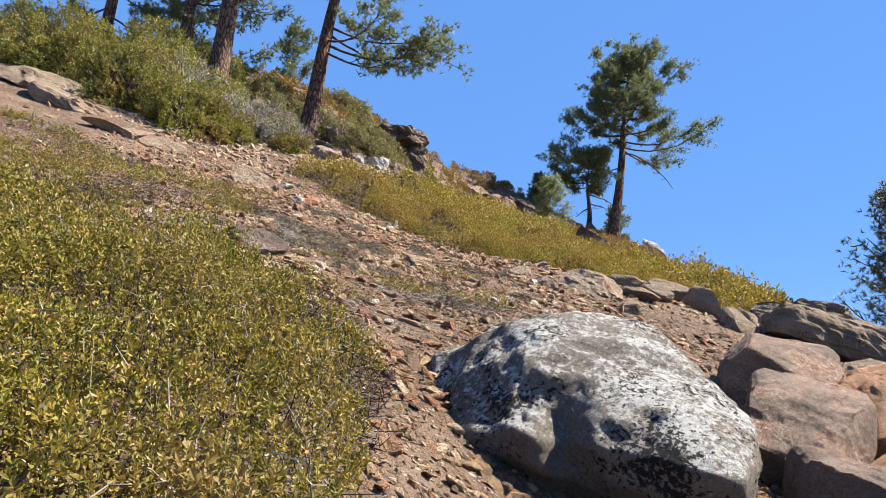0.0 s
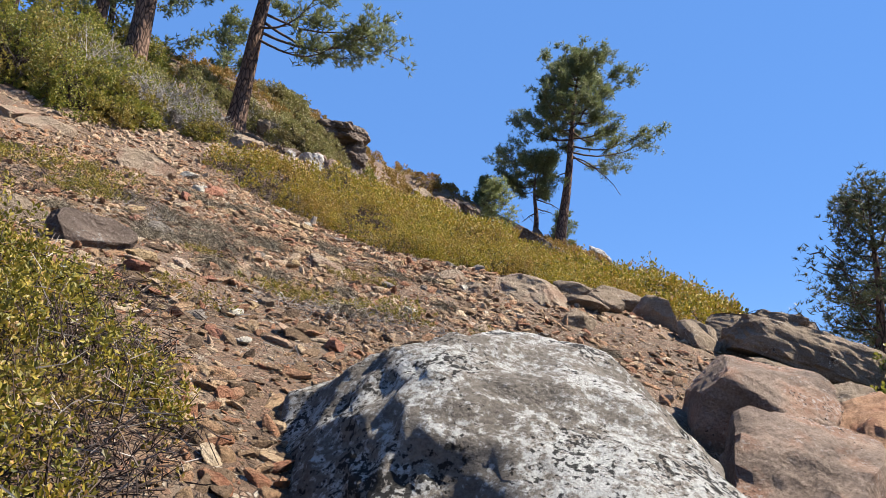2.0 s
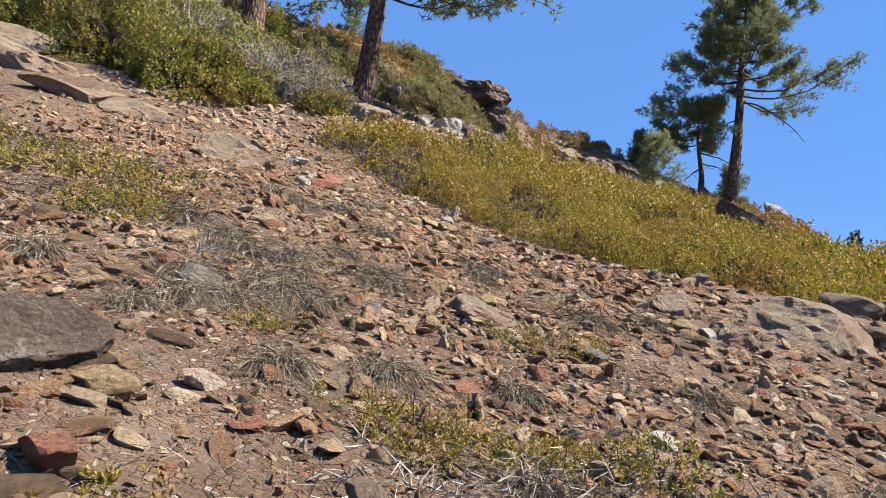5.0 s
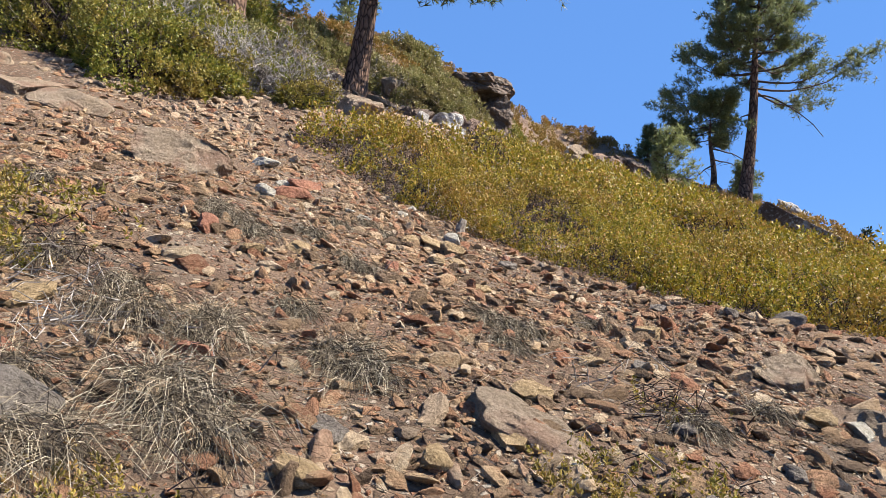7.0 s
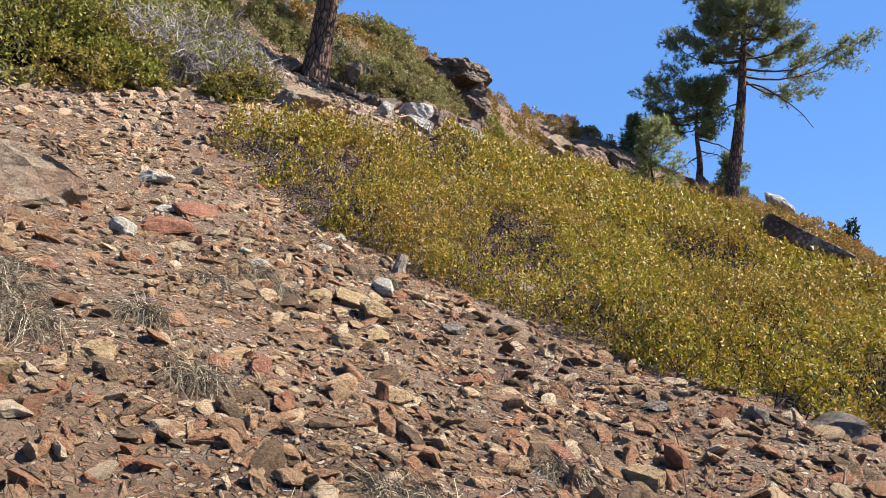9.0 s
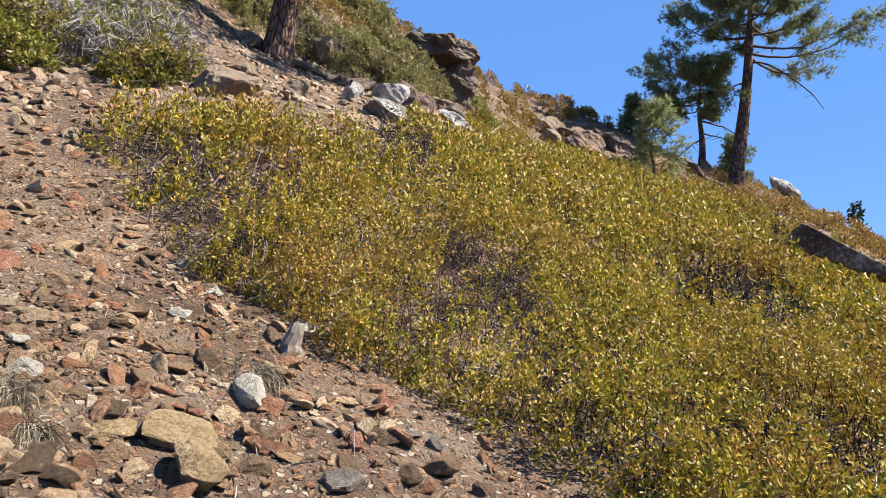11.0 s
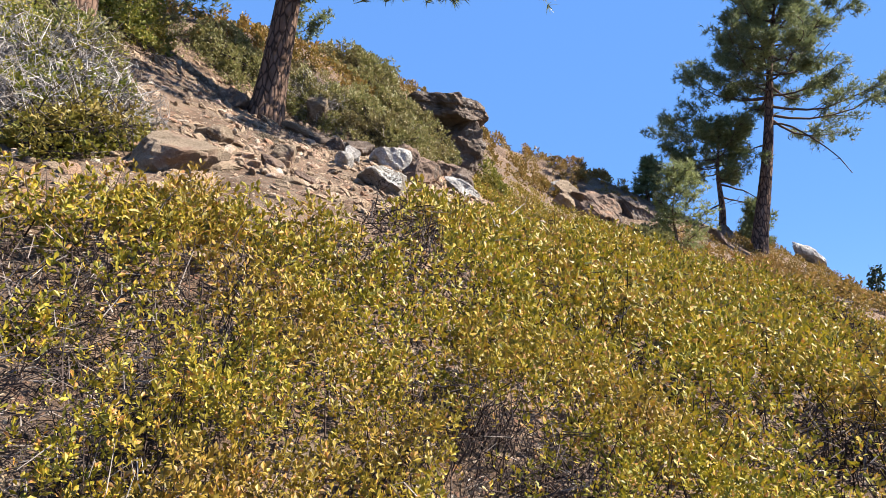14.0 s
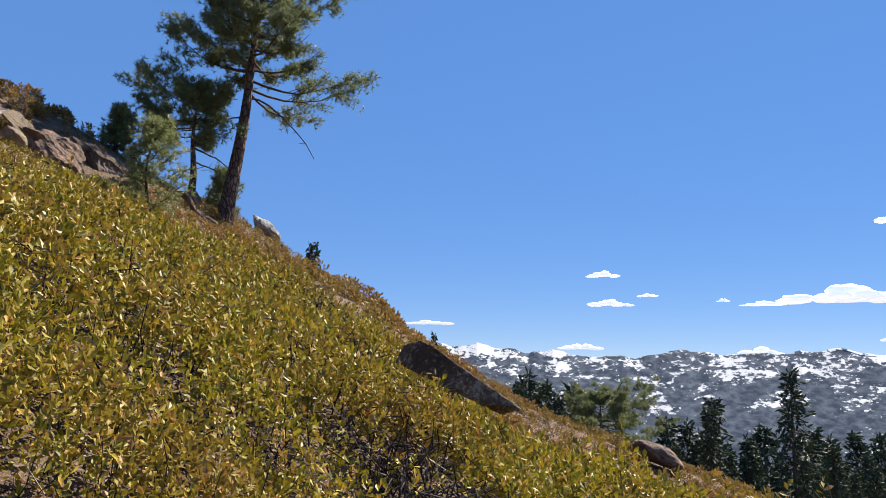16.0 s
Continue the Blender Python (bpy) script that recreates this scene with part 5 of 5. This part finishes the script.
LOW_TUFTS = [(2.35, 6.1, 0.34), (2.55, 6.4, 0.3), (2.1, 5.8, 0.28), (-1.84, 9.14, 0.4), (-1.34, 8.62, 0.44), (-1.2, 8.5, 0.36), (-1.54, 8.24, 0.42), (-1.7, 8.1, 0.4), (-0.97, 9.28, 0.36), (-0.85, 9.2, 0.3),
             (-1.5, 9.2, 0.35), (-1.45, 8.7, 0.36), (-1.9, 8.5, 0.4), (-0.6, 7.9, 0.3), (0.1, 7.2, 0.3), (-1.0, 7.6, 0.26), (1.0, 8.6, 0.2), (1.5, 7.8, 0.24), (2.0, 7.4, 0.2), (-2.6, 8.2, 0.3),
             (-1.8, 7.8, 0.25), (0.0, 8.1, 0.25), (2.6, 8.6, 0.25)]
HIGH_TUFTS = [(-1.93, 10.63, 0.3), (-1.55, 9.36, 0.26), (-2.43, 9.41, 0.34), (-0.24, 10.3, 0.26), (-2.2, 10.85, 0.34), (-1.65, 11.05, 0.22), (-1.25, 10.7, 0.26), (-1.95, 9.35, 0.3), (-0.95, 9.4, 0.3), (0.5, 9.5, 0.24),
              (-2.3, 11.1, 0.2), (0.2, 10.9, 0.2), (-0.4, 10.3, 0.25), (-0.9, 13.1, 0.2), (-0.3, 10.0, 0.2), (-1.7, 11.9, 0.2), (-4.2, 23.4, 0.3), (-1.3, 9.7, 0.22), (0.9, 9.9, 0.2), (-3.2, 10.4, 0.25),
              (-2.9, 9.6, 0.3), (-1.4, 12.2, 0.16), (-1.6, 12.35, 0.2)]
for k, (x, y, r) in enumerate(LOW_TUFTS + HIGH_TUFTS):
    grass_tuft(x, y, r * 0.55, 420, 600 + k)

KEEP_OUT = [MAIN, LEFT]


def slope_spots(n, box, gen, dens=None):
    x, y = gen.uniform(box[0], box[1], n), gen.uniform(box[2], box[3], n)
    ok = np.ones(n, bool)
    for poly in KEEP_OUT:
        ok &= inside(x, y, poly) < 0.05
    ok &= np.hypot((x - 0.9) / 0.8, (y - 4.75) / 0.7) > 1
    if dens is not None:
        ok &= gen.random(n) < dens(x, y)
    return x[ok], y[ok]


def litter():
    g = np.random.default_rng(77)
    x, y = slope_spots(26000, (-4.5, 4.5, 4.5, 15), g, lambda x, y: np.clip(0.35 + 0.8 * vnoise(x / 0.9, y / 0.9, 91), 0.04, 1))
    n = len(x)
    a = np.stack([x, y, height(x, y) + g.uniform(0.004, 0.03, n)], -1)
    d = unit(g.normal(size=(n, 3)) * [1, 1, 0.0])
    L = g.uniform(0.05, 0.17, (n, 1))
    b = a + d * L
    b[:, 2] = height(b[:, 0], b[:, 1]) + g.uniform(0.004, 0.03, n)
    ob = new("needle_litter", mesh_from("needle_litter", *sticks(a, b, 0.0011), M_DRYGRASS))
    tagged(ob, "dry pine needles and straw strewn over the soil", "litter", kind="stuff")
    x, y = slope_spots(900, (-3, 4, 4.8, 15), g, lambda x, y: np.clip(0.2 + vnoise(x / 0.8, y / 0.8, 95), 0.02, 1))
    n = len(x)
    a = np.stack([x, y, height(x, y) + 0.01], -1)
    b = a + unit(g.normal(size=(n, 3)) * [1, 1, 0.25]) * g.uniform(0.06, 0.24, (n, 1))
    b[:, 2] = height(b[:, 0], b[:, 1]) + g.uniform(0.005, 0.05, n)
    k = (a + b) / 2 + g.normal(0, 0.03, a.shape) + [0, 0, 0.02]
    hx, hy = np.concatenate([g.normal(cx, 0.28, 150) for cx in (-0.05, 0.45, -2.0)]), np.concatenate([g.normal(cy, 0.16, 150) for cy in (7.0, 7.25, 9.0)])
    a2 = np.stack([hx, hy, height(hx, hy) + g.uniform(0.0, 0.05, 450)], -1)
    b2 = a2 + unit(g.normal(size=(450, 3)) * [1, 1, 0.45] + [0, 0, 0.25]) * g.uniform(0.05, 0.17, (450, 1))
    a, b, k = np.concatenate([a, a2]), np.concatenate([b, b2]), np.concatenate([k, (a2 + b2) / 2 + g.normal(0, 0.025, a2.shape)])
    ob = new("dead_twigs", mesh_from("dead_twigs", *join([sticks(a, k, 0.0034), sticks(k, b, 0.0024)]), M_WHITETWIG))
    tagged(ob, "bleached dead twigs lying among the stones", "twigs", kind="stuff")


litter()


def chip(seed, sub):
    """A worn stone, flatter than long, with broken faces."""
    r = np.random.default_rng(seed)
    v, f = BALLS[sub]
    v = v.copy()
    for k in range(6):
        n = unit(r.normal(size=3) * [1, 1, 0.8])
        v = v - np.maximum(v @ n - r.uniform(0.45, 0.85), 0)[:, None] * n
    v = v * (1 + (0.16 if sub == 1 else 0.07) * r.normal(size=(len(v), 1))) * [1, r.uniform(0.45, 0.85), r.uniform(0.2, 0.42)]
    return v, f


SMALL, LARGE = [chip(700 + k, 1) for k in range(14)], [chip(740 + k, 2) for k in range(16)]


def turn_matrix(x, y, g, tilt=0.22):
    """Axes that lie on the slope at each spot, turned at random."""
    n = len(x)
    e = 0.25
    nrm = unit(np.stack([height(x - e, y) - height(x + e, y), height(x, y - e) - height(x, y + e), np.full(n, 2 * e)], -1) + g.normal(0, tilt, (n, 3)))
    a = unit(np.cross(nrm, g.normal(size=(n, 3))))
    return np.stack([a, np.cross(nrm, a), nrm], 2)


def scree(n, box, lo, hi, name, label, seed, dens, material=None):
    g = np.random.default_rng(seed)
    x, y = slope_spots(n, box, g, dens)
    n = len(x)
    s = lo * (hi / lo) ** (g.random(n) ** 2.1)
    R = turn_matrix(x, y, g)
    z = height(x, y) + s * 0.10
    bits = []
    for kinds, size in ((SMALL, s < 0.06), (LARGE, s >= 0.06)):
        which = g.integers(0, len(kinds), n)
        for k, (cv, cf) in enumerate(kinds):
            i = np.nonzero((which == k) & size)[0]
            if len(i):
                v = np.einsum('nij,mj->nmi', R[i], cv) * s[i][:, None, None] + np.stack([x[i], y[i], z[i]], -1)[:, None]
                bits.append((v.reshape(-1, 3), (np.arange(len(i))[:, None, None] * len(cv) + cf[None]).reshape(-1, 3)))
    ob = new(name, mesh_from(name, *join(bits), material or M_SCREE))
    return tagged(ob, label, "stones", kind="stuff")


patchy = lambda x, y: np.clip(0.68 + 0.5 * vnoise(x / 0.9, y / 0.9, 31) + 0.35 * vnoise(x / 0.35, y / 0.35, 33), 0.15, 1)
scree(58000, (-6.8, 5.2, 3.5, 16.5), 0.013, 0.095, "scree", "loose reddish and tan flat stones covering the slope", 801, lambda x, y: patchy(x, y) * np.clip(1.5 - np.abs(x + 0.8) / 4.8, 0.15, 1) * np.clip((y - 0.8) / 2.0, 0.1, 1))
scree(30000, (-4.2, 1.6, 5.4, 15.0), 0.010, 0.05, "scree", "small broken stones along the way walked", 805, lambda x, y: np.clip(patchy(x, y) + 0.25, 0, 1))
scree(420, (-3.6, 1.6, 5.6, 9.2), 0.05, 0.12, "scree", "larger angular tan stones below the grass tufts", 807, lambda x, y: patchy(x, y) * 0.9, material=M_SCREE_PALE)
scree(8000, (-0.6, 4.6, 1.0, 5.2), 0.016, 0.09, "scree", "loose stones round the foot of the boulder", 806, lambda x, y: np.ones(len(x)))
scree(6000, (-3.6, 3.2, 2.0, 15), 0.007, 0.022, "gravel", "fine reddish gravel between the stones", 802, lambda x, y: np.clip(0.8 + 0.4 * vnoise(x / 0.8, y / 0.8, 35), 0.2, 1))
scree(16000, (-7.2, 1.0, 15.2, 28.5), 0.03, 0.15, "scree", "pale loose stones on the upper slope", 803, lambda x, y: np.clip(0.6 + 0.5 * vnoise(x / 1.6, y / 1.6, 32), 0.15, 0.95), material=M_SCREE_PALE)
scree(900, (-9, 6, 9, 16), 0.04, 0.13, "scree", "larger flat stones of the slope", 804, lambda x, y: patchy(x, y) * 0.6)

# stones that can be told apart, one object each
STONE_MESHES = []
for k, (cv, cf) in enumerate(LARGE):
    STONE_MESHES.append(mesh_from("stone", cv, cf, M_STONE))
g_st = np.random.default_rng(900)
sx_, sy_ = slope_spots(700, (-3.0, 1.8, 5.8, 13.4), g_st)
sx_, sy_ = sx_[:300], sy_[:300]
R_ = turn_matrix(sx_, sy_, g_st, 0.16)
for k in range(len(sx_)):
    s = 0.05 + 0.085 * g_st.random() ** 1.5
    ob = new("stone", STONE_MESHES[k % len(STONE_MESHES)])
    ob.matrix_world = Matrix.Translation((sx_[k], sy_[k], hz(sx_[k], sy_[k]) + s * 0.06)) @ Matrix(R_[k].tolist()).to_4x4() @ Matrix.Diagonal((s, s, s, 1))
    tagged(ob, "angular flat stone lying on the slope", "stone", "loose stones on the slope")
